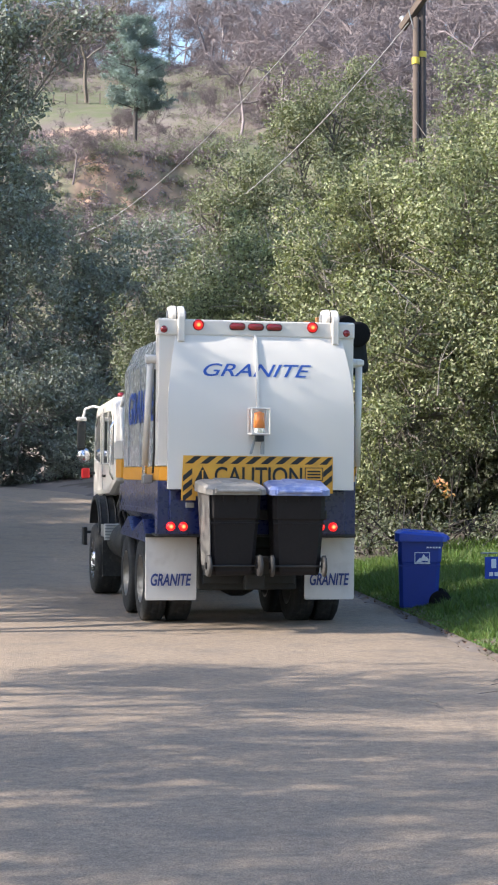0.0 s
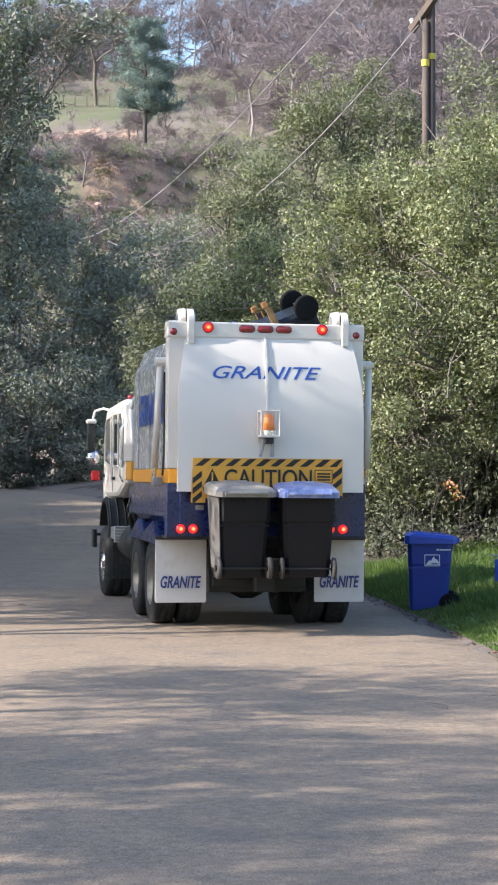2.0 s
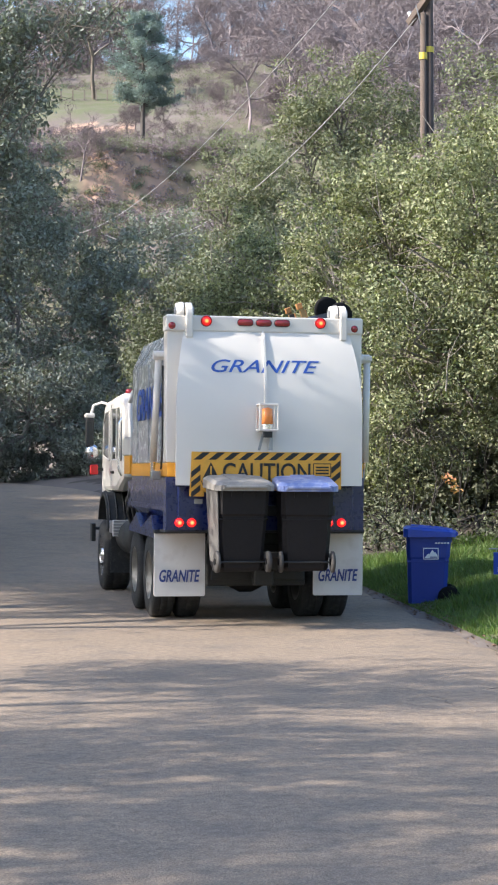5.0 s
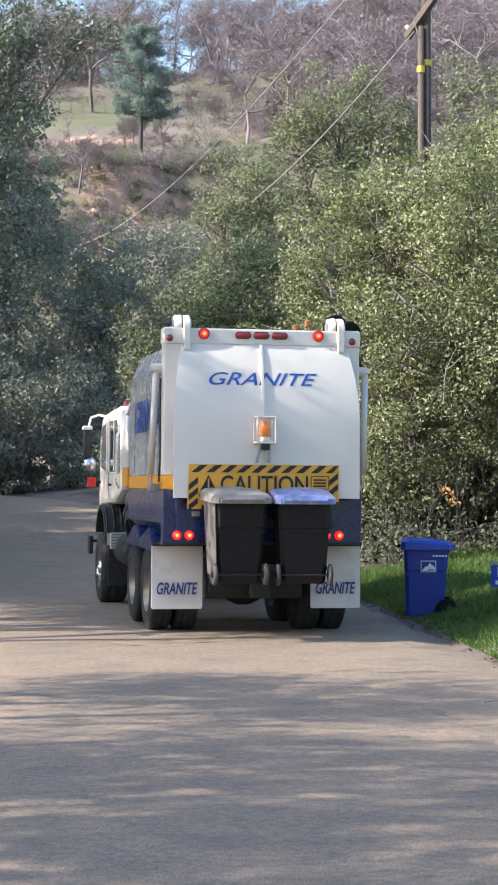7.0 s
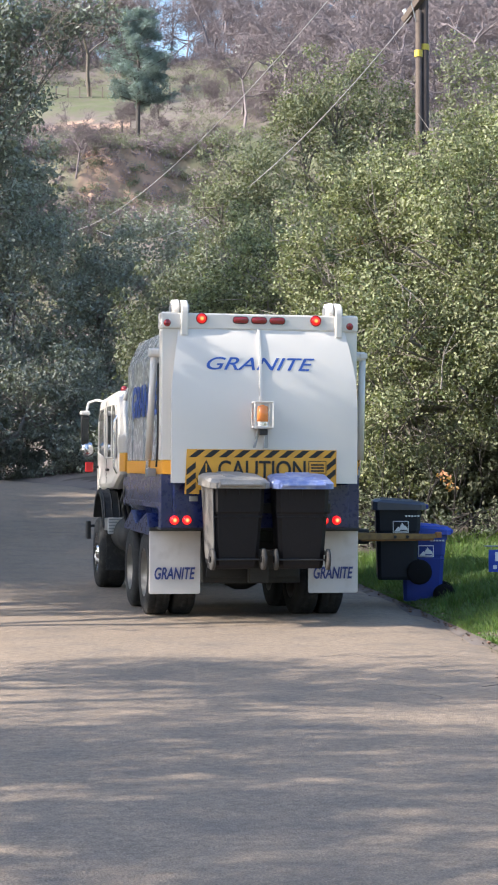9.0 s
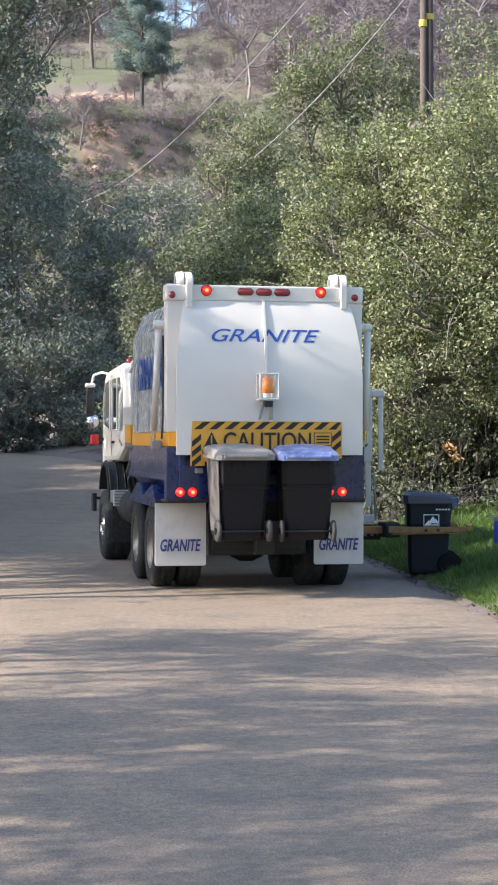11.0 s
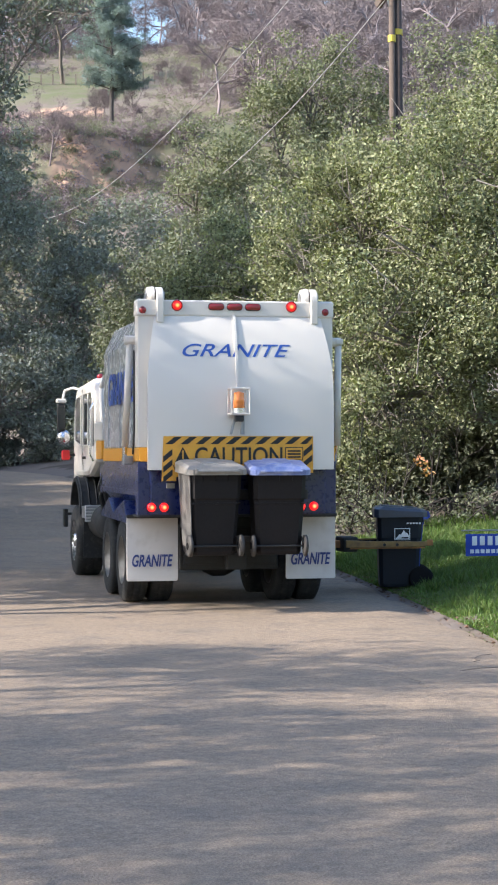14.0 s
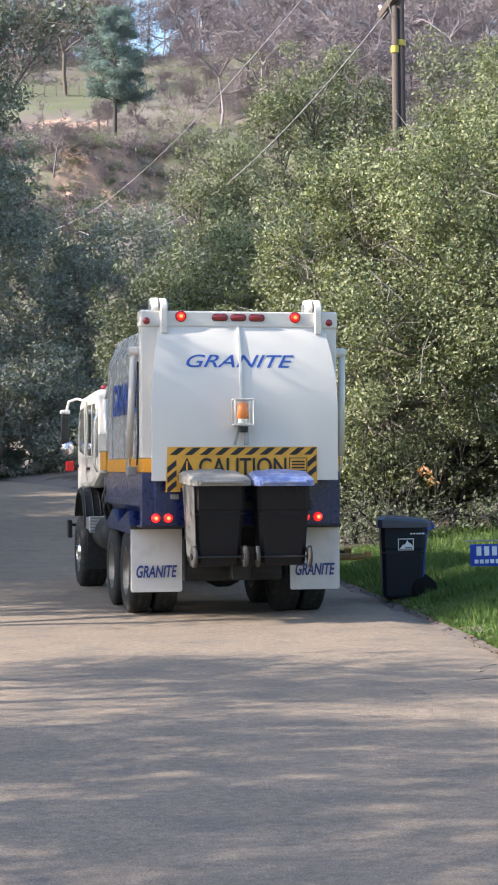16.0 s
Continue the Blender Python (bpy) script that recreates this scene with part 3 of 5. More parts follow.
    part("tailgate", door, WHITE, truck, "bulging white tailgate door", True)

    def face(z):
        return float(np.interp(-z, [-p[1] for p in prof], [p[0] for p in prof]))
    strip = [(v - 0.026, z) for v, z in prof[:10]] + [(v + 0.005, z) for v, z in prof[:10][::-1]]
    seam = prism(strip, 0.03, "YZ", -0.07)
    part("centre_conduit", seam, WHITE, truck, "white centre conduit")
    # lettering follows the slope of the door
    title = words("lettering", "GRANITE", 0.155, 1.32, DECAL, truck, pose(-0.045, face(3.085) - 0.003, 3.085, 90, 0, 0), 0.38, 0.006, "blue slanted lettering")
    for q in title.data.vertices:
        q.co.z = 0.4 * q.co.z + face(3.085) - face(3.085 + q.co.y)
    # caution panel with hazard stripes
    F = face(1.9) - 0.016
    sign = part("caution_sign", prism([(-0.975, 1.53), (-0.80, 1.53), (-0.80, 1.58), (0.865, 1.62), (0.865, 2.06), (-0.95, 2.06)], 0.012, "XZ", F), SIGN_YELLOW, truck, "yellow and black caution panel")
    zt, zm = 2.052, 1.965
    for k in range(10):
        x = -0.93 + k * 0.181
        part("hazard_stripe", prism([(x, zm), (x + 0.09, zm), (min(x + 0.2, 0.86), zt), (min(x + 0.11, 0.86), zt)], 0.004, "XZ", F - 0.005), BLACK, sign)
    for x0, zs in ((-0.955, (1.85, 1.73, 1.61)), (0.745, (1.91, 1.78))):
        for z in zs:
            part("hazard_stripe", prism([(x0, z - 0.1), (x0, z - 0.03), (x0 + 0.11, z + 0.06), (x0 + 0.11, z - 0.01)], 0.004, "XZ", F - 0.005), BLACK, sign)
    words("lettering", "CAUTION", 0.21, 1.06, BLACK, sign, pose(-0.045, F - 0.008, 1.825, 90), 0.0, 0.01)
    part("warning_triangle", prism([(-0.82, 1.74), (-0.62, 1.74), (-0.72, 1.935)], 0.004, "XZ", F - 0.005), BLACK, sign)
    part("warning_mark", box(-0.728, -0.712, F - 0.011, F - 0.006, 1.79, 1.89), SIGN_YELLOW, sign)
    part("text_bar", box(0.52, 0.74, F - 0.006, F - 0.001, 1.77, 1.93, 0.001), BLACK, sign)
    part("text_field", box(0.53, 0.73, F - 0.008, F - 0.004, 1.78, 1.92, 0.001), SIGN_YELLOW, sign)
    for k in range(3):
        part("text_bar", box(0.55, 0.71, F - 0.012, F - 0.008, 1.80 + k * 0.036, 1.82 + k * 0.036), BLACK, sign)
    words("lettering", "VEHICLE", 0.06, 0.26, BLACK, sign, pose(-0.71, F - 0.008, 1.69, 90), 0, 0.01)
    # head lamps of the tail: lit round ones, dark oblong ones
    for u in (-0.70, 0.70):
        lamp = part("tail_lamp", lathe([(-0.08, 0.0), (-0.08, 0.04), (-0.068, 0.053), (-0.045, 0.057)], 24, axis="Y"), LAMP_ON, truck, "lit round red lamp", True, pose(u - 0.045, 0, 3.625))
        part("lamp_rim", lathe([(-0.05, 0.055), (-0.075, 0.062), (-0.05, 0.069)], 24, axis="Y"), LAMP_OFF, lamp)
    for u in (-0.225, 0.0, 0.225):
        ends = [(c + 0.036 * math.cos(a), 0.036 * math.sin(a)) for c, a0 in ((0.055, -90), (-0.055, 90)) for a in np.radians(np.linspace(a0, a0 + 180, 8))]
        b = prism(ends, 0.03, "XZ", -0.075, 0.006)
        lamp = part("marker_lamp", b, LAMP_OFF, truck, "unlit oblong red marker lamp", True, pose(u - 0.045, 0, 3.615))
        part("lamp_gasket", prism([(p * 1.09, q * 1.22) for p, q in ends], 0.01, "XZ", -0.058), BLACK, lamp)
    for u in (-1.12, 1.12):
        part("marker_lamp", lathe([(-0.08, 0.0), (-0.08, 0.03), (-0.05, 0.044)], 20, axis="Y"), LAMP_OFF, truck, "small dark red marker lamp", True, pose(u - 0.04, 0, 3.565))
    for u in (-1.06, -0.91, 0.765, 0.925):
        lamp = part("brake_lamp", lathe([(-0.05, 0.0), (-0.05, 0.035), (-0.03, 0.052), (0.0, 0.056)], 24, axis="Y"), BRAKE_ON, truck, "lit round brake lamp", True, pose(u, -0.065, 1.215))
    # hinge ears on top
    for u in (-0.985, 0.905):
        pts = [(-0.09, 3.42), (0.18, 3.42), (0.24, 3.74)] + [(0.06 + 0.16 * math.cos(a), 3.71 + 0.14 * math.sin(a)) for a in np.linspace(0.2, math.pi, 9)]
        ear = part("hinge_ear", prism(pts, 0.085, "YZ", u - 0.042 + 0.03, 0.012), WHITE, truck, "white rounded hinge plate")
        part("hinge_pin", tube((u - 0.13, 0.06, 3.74), (u + 0.1, 0.06, 3.74), 0.06, n=18), GREY_STEEL, ear)
        part("hinge_boss", lathe([(u - 0.115, 0.0), (u - 0.115, 0.1), (u - 0.05, 0.115), (u - 0.03, 0.115)], 24), WHITE, ear, "", True, pose(0, 0.06, 3.74))
    # tailgate cylinders at both sides
    for s, foot in ((-1, 0.66), (1, 0.3)):
        cyl = part("tailgate_cylinder", tube((s * (1.275 + 0.02 * (s + 1)), foot, 1.95), (s * (1.275 + 0.02 * (s + 1)), 0.24, 3.2), 0.042, n=18), WHITE, truck, "white hydraulic cylinder", True)
        part("cylinder_eye", tube((s * 1.2, 0.23, 3.22), (s * 1.34, 0.23, 3.22), 0.055, n=16), WHITE, cyl)
        part("cylinder_clevis", box(s * (1.275 + 0.02 * (s + 1)) - 0.05, s * (1.275 + 0.02 * (s + 1)) + 0.05, 0.17, 0.29, 3.19, 3.26, 0.015), WHITE, cyl)
        part("cylinder_rod", tube((s * (1.275 + 0.02 * (s + 1)), foot + 0.04, 1.8), (s * (1.275 + 0.02 * (s + 1)), foot, 1.96), 0.03, n=12), CHROME, cyl)
        part("cylinder_foot", box(s * 1.24 - 0.06, s * 1.24 + 0.06, foot - 0.04, foot + 0.12, 1.72, 1.83, 0.015), GREY_STEEL, cyl)
        part("hydraulic_hose", bent_tube([(s * 1.215, 0.3, 3.1), (s * 1.218, 0.28, 2.6), (s * 1.215, 0.3, 2.1), (s * 1.212, 0.42, 1.85)], 0.012, 8), BLACK, cyl)
    # beacon in its guard
    b = face(2.4)
    beacon = part("beacon", lathe([(2.40, 0.0), (2.40, 0.07), (2.58, 0.062), (2.60, 0.0)], 20, axis="Z"), ORANGE_LENS, truck, "orange beacon lens", True, pose(-0.065, b - 0.13, -0.01))
    part("beacon_base", lathe([(2.345, 0.0), (2.345, 0.075), (2.40, 0.075)], 20, axis="Z"), CHROME, beacon)
    x0, x1, v0, v1 = -0.11, 0.11, -0.1, 0.1
    bars = [((x, y, 2.33), (x, y, 2.63)) for x in (x0, x1) for y in (v0, v1)]
    for z in (2.33, 2.63):
        bars += [((x0, v, z), (x1, v, z)) for v in (v0, v1)] + [((x, v0, z), (x, v1, z)) for x in (x0, x1)]
    for p0, p1 in bars:
        part("guard_bar", tube(p0, p1, 0.011, n=8), WHITE, beacon)
    part("beacon_shelf", box(-0.1, 0.1, -0.1, 0.14, 2.315, 2.335, 0.004), WHITE, beacon)
    part("rear_camera", box(-0.055, 0.045, -0.09, 0.0, 2.24, 2.31, 0.012), BLACK, beacon, "small black camera")
    part("beacon_bracket", prism([(-0.10, 2.09), (-0.04, 2.32), (-0.01, 2.32), (-0.07, 2.09)], 0.03, "XZ", 0.06, 0.004, prism([(0.03, 2.09), (0.05, 2.32), (0.08, 2.32), (0.08, 2.09)], 0.03, "XZ", 0.06, 0.004)), GREY_STEEL, beacon)
    # mudflaps with lettering, wheels and frame
    for u0, u1 in ((-1.29, -0.66), (0.69, 1.32)):
        c = (u0 + u1) / 2
        flap = part("mudflap", prism([(u0, 0.325), (u0 + 0.015, 0.305), (u1 - 0.015, 0.305), (u1, 0.325), (u1, 1.095), (u0, 1.095)], 0.02, "XZ", 0.42, 0.004), FLAP, truck, "pale grey lettered mudflap")
        words("lettering", "GRANITE", 0.15, 0.50, NAVY_DECAL, flap, pose(c, 0.412, 0.555, 90), 0.22, 0.022)
        part("flap_bar", box(u0 - 0.005, u1 + 0.005, 0.39, 0.46, 1.07, 1.115, 0.006), STEEL, flap)
    for v in (1.25, 2.6):
        for s in (-1, 1):
            for u, q in ((1.10, s), (0.78, -s)):
                w = wheel(truck, s * u, v, 0.525, 0.28, q, False)
                w.matrix_basis = pose(s * u, v, 0.522 - 0.012 * (s + 1))
        part("axle", tube((-0.9, v, 0.52), (0.9, v, 0.52), 0.11, n=14), STEEL, truck)
        part("differential", lathe([(-0.24, 0.06), (-0.2, 0.16), (-0.08, 0.22), (0.08, 0.22), (0.2, 0.16), (0.24, 0.06)], 20), STEEL, truck, "", True, pose(0, v, 0.52))
    for s in (-1, 1):
        wheel(truck, s * 1.04, 6.45, 0.54, 0.4, s, True)
        part("chassis_rail", box(s * 0.43 - 0.05, s * 0.43 + 0.05, 0.3, 7.6, 0.72, 1.0, 0.01), STEEL, truck)
        part("fender_peak", prism([(0.75, 1.06), (1.0, 1.28), (1.95, 1.1), (2.4, 1.28), (3.1, 1.08), (3.15, 1.02), (0.75, 1.0)], 0.5, "YZ", s * 1.0 - 0.25, 0.01), BLUE, truck, "navy wheel guard")
    part("rear_bumper_frame", box(-0.6, 0.6, 0.1, 0.3, 0.62, 0.8, 0.015), STEEL, truck)
    part("under_hook", box(-0.12, 0.12, 0.06, 0.25, 0.45, 0.65, 0.02), STEEL, truck)
    # Two added dark blocks that stand in for the shade under the truck.
    part("suspension_beam", box(-0.62, 0.62, 0.55, 0.75, 0.42, 0.95, 0.02), STEEL, truck)
    part("hydraulic_tank", box(-0.5, 0.5, 1.65, 2.2, 0.36, 0.95, 0.04), STEEL, truck)
    part("tow_frame", box(-0.58, 0.58, 0.44, 0.5, 0.5, 0.62, 0.01), STEEL, truck)
    part("front_step", box(-1.32, -1.26, 7.05, 7.3, 0.72, 1.0, 0.01), BLACK, truck)
    part("step_bracket", box(-1.27, -1.0, 7.12, 7.2, 0.9, 0.94), STEEL, truck)
    part("rear_cross_member", box(-0.64, 0.66, 0.3, 0.42, 0.95, 1.08, 0.01), STEEL, truck)
    part("belly_plate", box(-0.62, 0.62, 0.5, 3.3, 0.92, 0.98, 0.01), STEEL, truck)
    # tank, steps and tool boxes between axles
    part("air_tank", tube((-0.86, 4.0, 0.86), (-0.86, 5.6, 0.86), 0.27, n=24), STEEL, truck, "dusty dark cylindrical tank", True)
    part("step_box", box(-1.2, -0.86, 5.3, 5.8, 0.9, 1.08, 0.015), GREY_STEEL, truck)
    part("step_grate", box(-1.21, -0.88, 5.26, 5.3, 0.86, 1.1, 0.006), ALUMINIUM, truck, "bright tread-plate step")
    for k in range(5):
        part("tread_bar", box(-1.2, -0.89, 5.245, 5.262, 0.885 + k * 0.045, 0.905 + k * 0.045, 0.004), GREY_STEEL, truck)
    # hopper between body and cab
    part("packer", box(-0.78, 1.0, 3.62, 4.75, 1.2, 1.95, 0.04), BLUE, truck, "navy packer hopper")
    part("packer_base", box(-0.84, 0.98, 3.62, 4.75, 0.95, 1.2, 0.02), BLUE, truck)
    part("control_box", box(-1.16, -0.85, 3.75, 4.6, 2.04, 2.3, 0.02), WHITE, truck, "white control box")
    part("box_stripe", box(-1.165, -0.85, 3.75, 4.35, 1.78, 2.04, 0.01), AMBER, truck)
    part("exhaust_pipe", bent_tube([(-1.02, 4.6, 1.9), (-1.06, 4.6, 2.8), (-1.02, 4.55, 2.95), (-0.92, 4.4, 3.02), (-0.8, 4.2, 3.02)], 0.032, 12), WHITE, truck, "pale upright pipe", True)
    for k, (v, z) in enumerate(((3.85, 1.72), (4.1, 1.6), (4.35, 1.74), (4.5, 1.5), (4.65, 1.62))):
        part("hydraulic_hose", bent_tube([(-1.0, v, z), (-1.08, v + 0.05, z - 0.25), (-1.0, v + 0.1, z - 0.5)], 0.03, 8), BLACK, truck)
    part("valve_block", box(-1.08, -0.84, 4.0, 4.6, 1.3, 1.7, 0.03), BLUE, truck)
    # cab
    cab = part("cab", prism([(4.85, 1.72), (5.6, 1.52), (7.12, 1.5), (7.2, 1.1), (7.5, 1.1), (7.56, 1.7), (7.42, 2.62), (7.1, 2.9), (5.2, 2.97), (4.92, 2.88), (4.85, 2.6)], 2.24, "YZ", -1.12, 0.08), WHITE, truck, "white low-entry cab")
    part("cab_floor", box(-0.78, 0.78, 4.9, 7.4, 1.0, 1.56, 0.03), STEEL, cab)
    part("roof_cap", prism([(4.95, 2.9), (6.9, 2.86), (6.4, 3.02), (5.3, 3.04)], 1.7, "YZ", -0.85, 0.05), WHITE, cab)
    for s in (-1, 1):
        panes = ([(4.98, 1.98), (6.12, 1.98), (6.12, 2.76), (5.1, 2.76), (4.98, 2.66)], [(6.42, 1.98), (7.22, 2.06), (7.14, 2.58), (6.9, 2.72), (6.42, 2.74)])
        for outline in panes:
            pane = part("door_window", prism(outline, 0.02, "YZ", s * 1.122 - 0.01, 0.004), GLASS_DARK, cab, "dark side window")
            ring = [(s * 1.135, a, b) for a, b in outline]
            part("window_frame", bent_tube(ring + ring[:1], 0.012, 6), WHITE, pane)
        part("door_post", box(s * 1.13 - 0.012, s * 1.13 + 0.012, 5.5, 5.56, 2.0, 2.76, 0.004), WHITE, cab)
        part("door_seam", box(s * 1.121 - 0.003, s * 1.121 + 0.003, 6.26, 6.275, 1.6, 2.82), BLACK, cab)
        part("door_handle", box(s * 1.14 - 0.02, s * 1.14 + 0.02, 5.9, 6.08, 1.78, 1.82, 0.008), BLACK, cab)
        part("grab_rail", bent_tube([(s * 1.12, 4.95, 1.75), (s * 1.17, 4.95, 1.85), (s * 1.17, 4.95, 2.5), (s * 1.12, 4.95, 2.6)], 0.018, 8), CHROME, cab)
        outer = [(6.42 + 0.66 * math.cos(a), 0.86 + 0.64 * math.sin(a)) for a in np.linspace(0.35, math.pi - 0.15, 14)]
        inner = [(6.42 + 0.6 * math.cos(a), 0.86 + 0.58 * math.sin(a)) for a in np.linspace(math.pi - 0.15, 0.35, 14)]
        fender = part("fender", prism(outer + inner, 0.42, "YZ", s * 1.02 - 0.21, 0.006), STEEL, cab, "dark ribbed wheel arch")
        for k in range(4):
            u = s * 1.02 - 0.17 + k * 0.113
            hoop = [(6.42 + 0.672 * math.cos(a), 0.86 + 0.652 * math.sin(a)) for a in np.linspace(0.4, math.pi - 0.17, 14)]
            part("fender_rib", bent_tube([(u, a, b) for a, b in hoop], 0.014, 6), STEEL, fender)
        part("front_flap", box(s * 1.02 - 0.16, s * 1.02 + 0.16, 5.72, 5.75, 0.3, 0.9, 0.005), RUBBER, cab)
        # mirrors on bent arms
        arm = part("mirror_arm", bent_tube([(s * 1.0, 7.0, 2.84), (s * 1.14, 7.4, 2.9), (s * 1.26, 7.5, 2.86), (s * 1.32, 7.5, 2.62)], 0.02, 10), WHITE, cab)
        part("mirror_head", box(s * 1.32 - 0.065, s * 1.32 + 0.065, 7.46, 7.54, 2.2, 2.66, 0.025), BLACK, arm, "tall black mirror head")
        part("mirror_cap", box(s * 1.32 - 0.08, s * 1.32 + 0.08, 7.44, 7.56, 2.66, 2.73, 0.025), WHITE, arm, "white mirror cap")
        part("mirror_glass", box(s * 1.32 - 0.05, s * 1.32 + 0.05, 7.452, 7.459, 2.25, 2.6), GLASS_DARK, arm)
        part("spot_mirror", lathe([(-0.10, 0.0), (-0.085, 0.07), (-0.02, 0.12), (0.03, 0.11), (0.06, 0.0)], 20, axis="Y"), CHROME, arm, "round bright spot mirror", True, pose(s * 1.28, 7.5, 2.12))
    part("rear_window", box(-0.95, 0.95, 4.838, 4.86, 2.08, 2.58, 0.004), GLASS_DARK, cab, "dark rear cab window")
    for z in (2.06, 2.6):
        part("window_seal", box(-0.97, 0.97, 4.83, 4.85, z - 0.015, z + 0.015, 0.004), BLACK, cab)
    part("cab_roof_lamp", lathe([(3.0, 0.0), (3.0, 0.06), (3.06, 0.05), (3.08, 0.0)], 16, axis="Z"), LAMP_OFF, cab, "small red roof lamp", True, pose(-0.86, 6.2, 0.0))
    part("red_flag_lamp", box(-1.33, -1.2, 7.3, 7.36, 1.76, 1.92, 0.02), mat("red_marker_lens", (0.5, 0.02, 0.02), 0.3), cab, "red side marker")
    part("flag_bracket", box(-1.22, -1.0, 7.31, 7.35, 1.82, 1.86), STEEL, cab)
    # rack that carries two bins behind
    rack = part("bin_rack", box(-0.62, 0.82, -0.2, -0.05, 1.30, 1.42, 0.012), STEEL, truck, "dark steel bin rack")
    for u in (-0.55, -0.25, 0.25, 0.6):
        part("rack_hook", box(u - 0.05, u + 0.05, -0.26, -0.19, 1.32, 1.5, 0.01), STEEL, rack)
    part("rack_stay", box(-0.55, 0.75, -0.22, 0.12, 0.8, 0.86, 0.01), STEEL, rack)
    part("licence_plate", box(-0.88, -0.78, -0.072, -0.062, 1.44, 1.5, 0.002), GREY_STEEL, truck)


build_truck()


# ---- the lifting arm: a mast that slides out and a gripper that carries the bin ----
def build_arm():
    mast = new("arm_mast")
    mast.parent = truck
    part("mast_rail", box(-0.06, 0.06, -0.06, 0.06, 1.62, 2.62, 0.012, box(-0.035, 0.035, -0.035, 0.035, 1.0, 1.64, 0.006)), WHITE, mast, "white mast rail")
    part("outer_rail", box(0.14, 0.21, -0.05, 0.05, 1.5, 2.55, 0.012), WHITE, mast)
    part("mast_head", box(-0.08, 0.23, -0.07, 0.07, 2.5, 2.6, 0.02), WHITE, mast)
    for z in (2.3, 1.86):
        part("roller", tube((-0.05, -0.08, z), (-0.05, -0.06, z), 0.045, n=14), STEEL, mast)
    part("lower_link", tube((0.0, 0, 1.65), (0.05, 0, 0.82), 0.02, n=8, bm=tube((0.08, 0.02, 1.5), (0.1, 0.02, 0.82), 0.014, n=8)), GREY_STEEL, mast)
    part("carriage_top", box(-0.16, 0.08, -0.12, 0.12, 0.78, 0.9, 0.02), WHITE, mast, "pale carriage plate")
    part("carriage", box(-0.9, 0.16, -0.13, 0.13, 0.56, 0.76, 0.02), STEEL, mast, "dark slide carriage")
    for k in range(4):
        part("carriage_bolt", tube((-0.14 + 0.09 * k, -0.17, 0.64), (-0.14 + 0.09 * k, -0.13, 0.64), 0.028, n=8), GREY_STEEL, mast)
    grip = new("gripper")
    grip.parent = truck
    part("gripper_head", box(-0.66, -0.45, -0.2, 0.2, 0.5, 0.7, 0.02), STEEL, grip, "dark gripper head")
    part("gripper_beam", box(-1.5, -0.6, -0.06, 0.06, 0.55, 0.65, 0.012), GRIP_RUST, grip)
    fingers = []
    for s in (-1, 1):
        pivot = new("finger")
        pivot.parent = grip
        pts = [(-0.06, 0.065), (0.25, 0.05), (0.95, 0.035), (1.08, 0.04), (1.10, -0.01), (0.95, -0.035), (0.3, -0.04), (-0.06, -0.035)]
        f = part("finger_bar", prism(pts, 0.045, "XZ", -0.022, 0.008), GRIP, pivot, "worn yellow steel finger")
        part("finger_edge", box(0.0, 1.0, -0.03 * s - 0.03, -0.03 * s + 0.03, -0.055, -0.038, 0.004), GRIP_RUST, pivot)
        part("finger_pad", box(0.25, 1.0, -s * 0.03 - 0.012, -s * 0.03 + 0.012, -0.04, 0.03, 0.006), RUBBER, pivot)
        part("finger_tip", box(1.02, 1.10, -0.035, 0.035, -0.02, 0.06, 0.012), GRIP_RUST, pivot)
        for x in (0.45, 0.62):
            part("finger_bolt", tube((x, -0.045, 0.0), (x, 0.045, 0.0), 0.02, n=8), STEEL, pivot)
        fingers.append((s, pivot))
    return mast, grip, fingers


mast, gripper, fingers = build_arm()


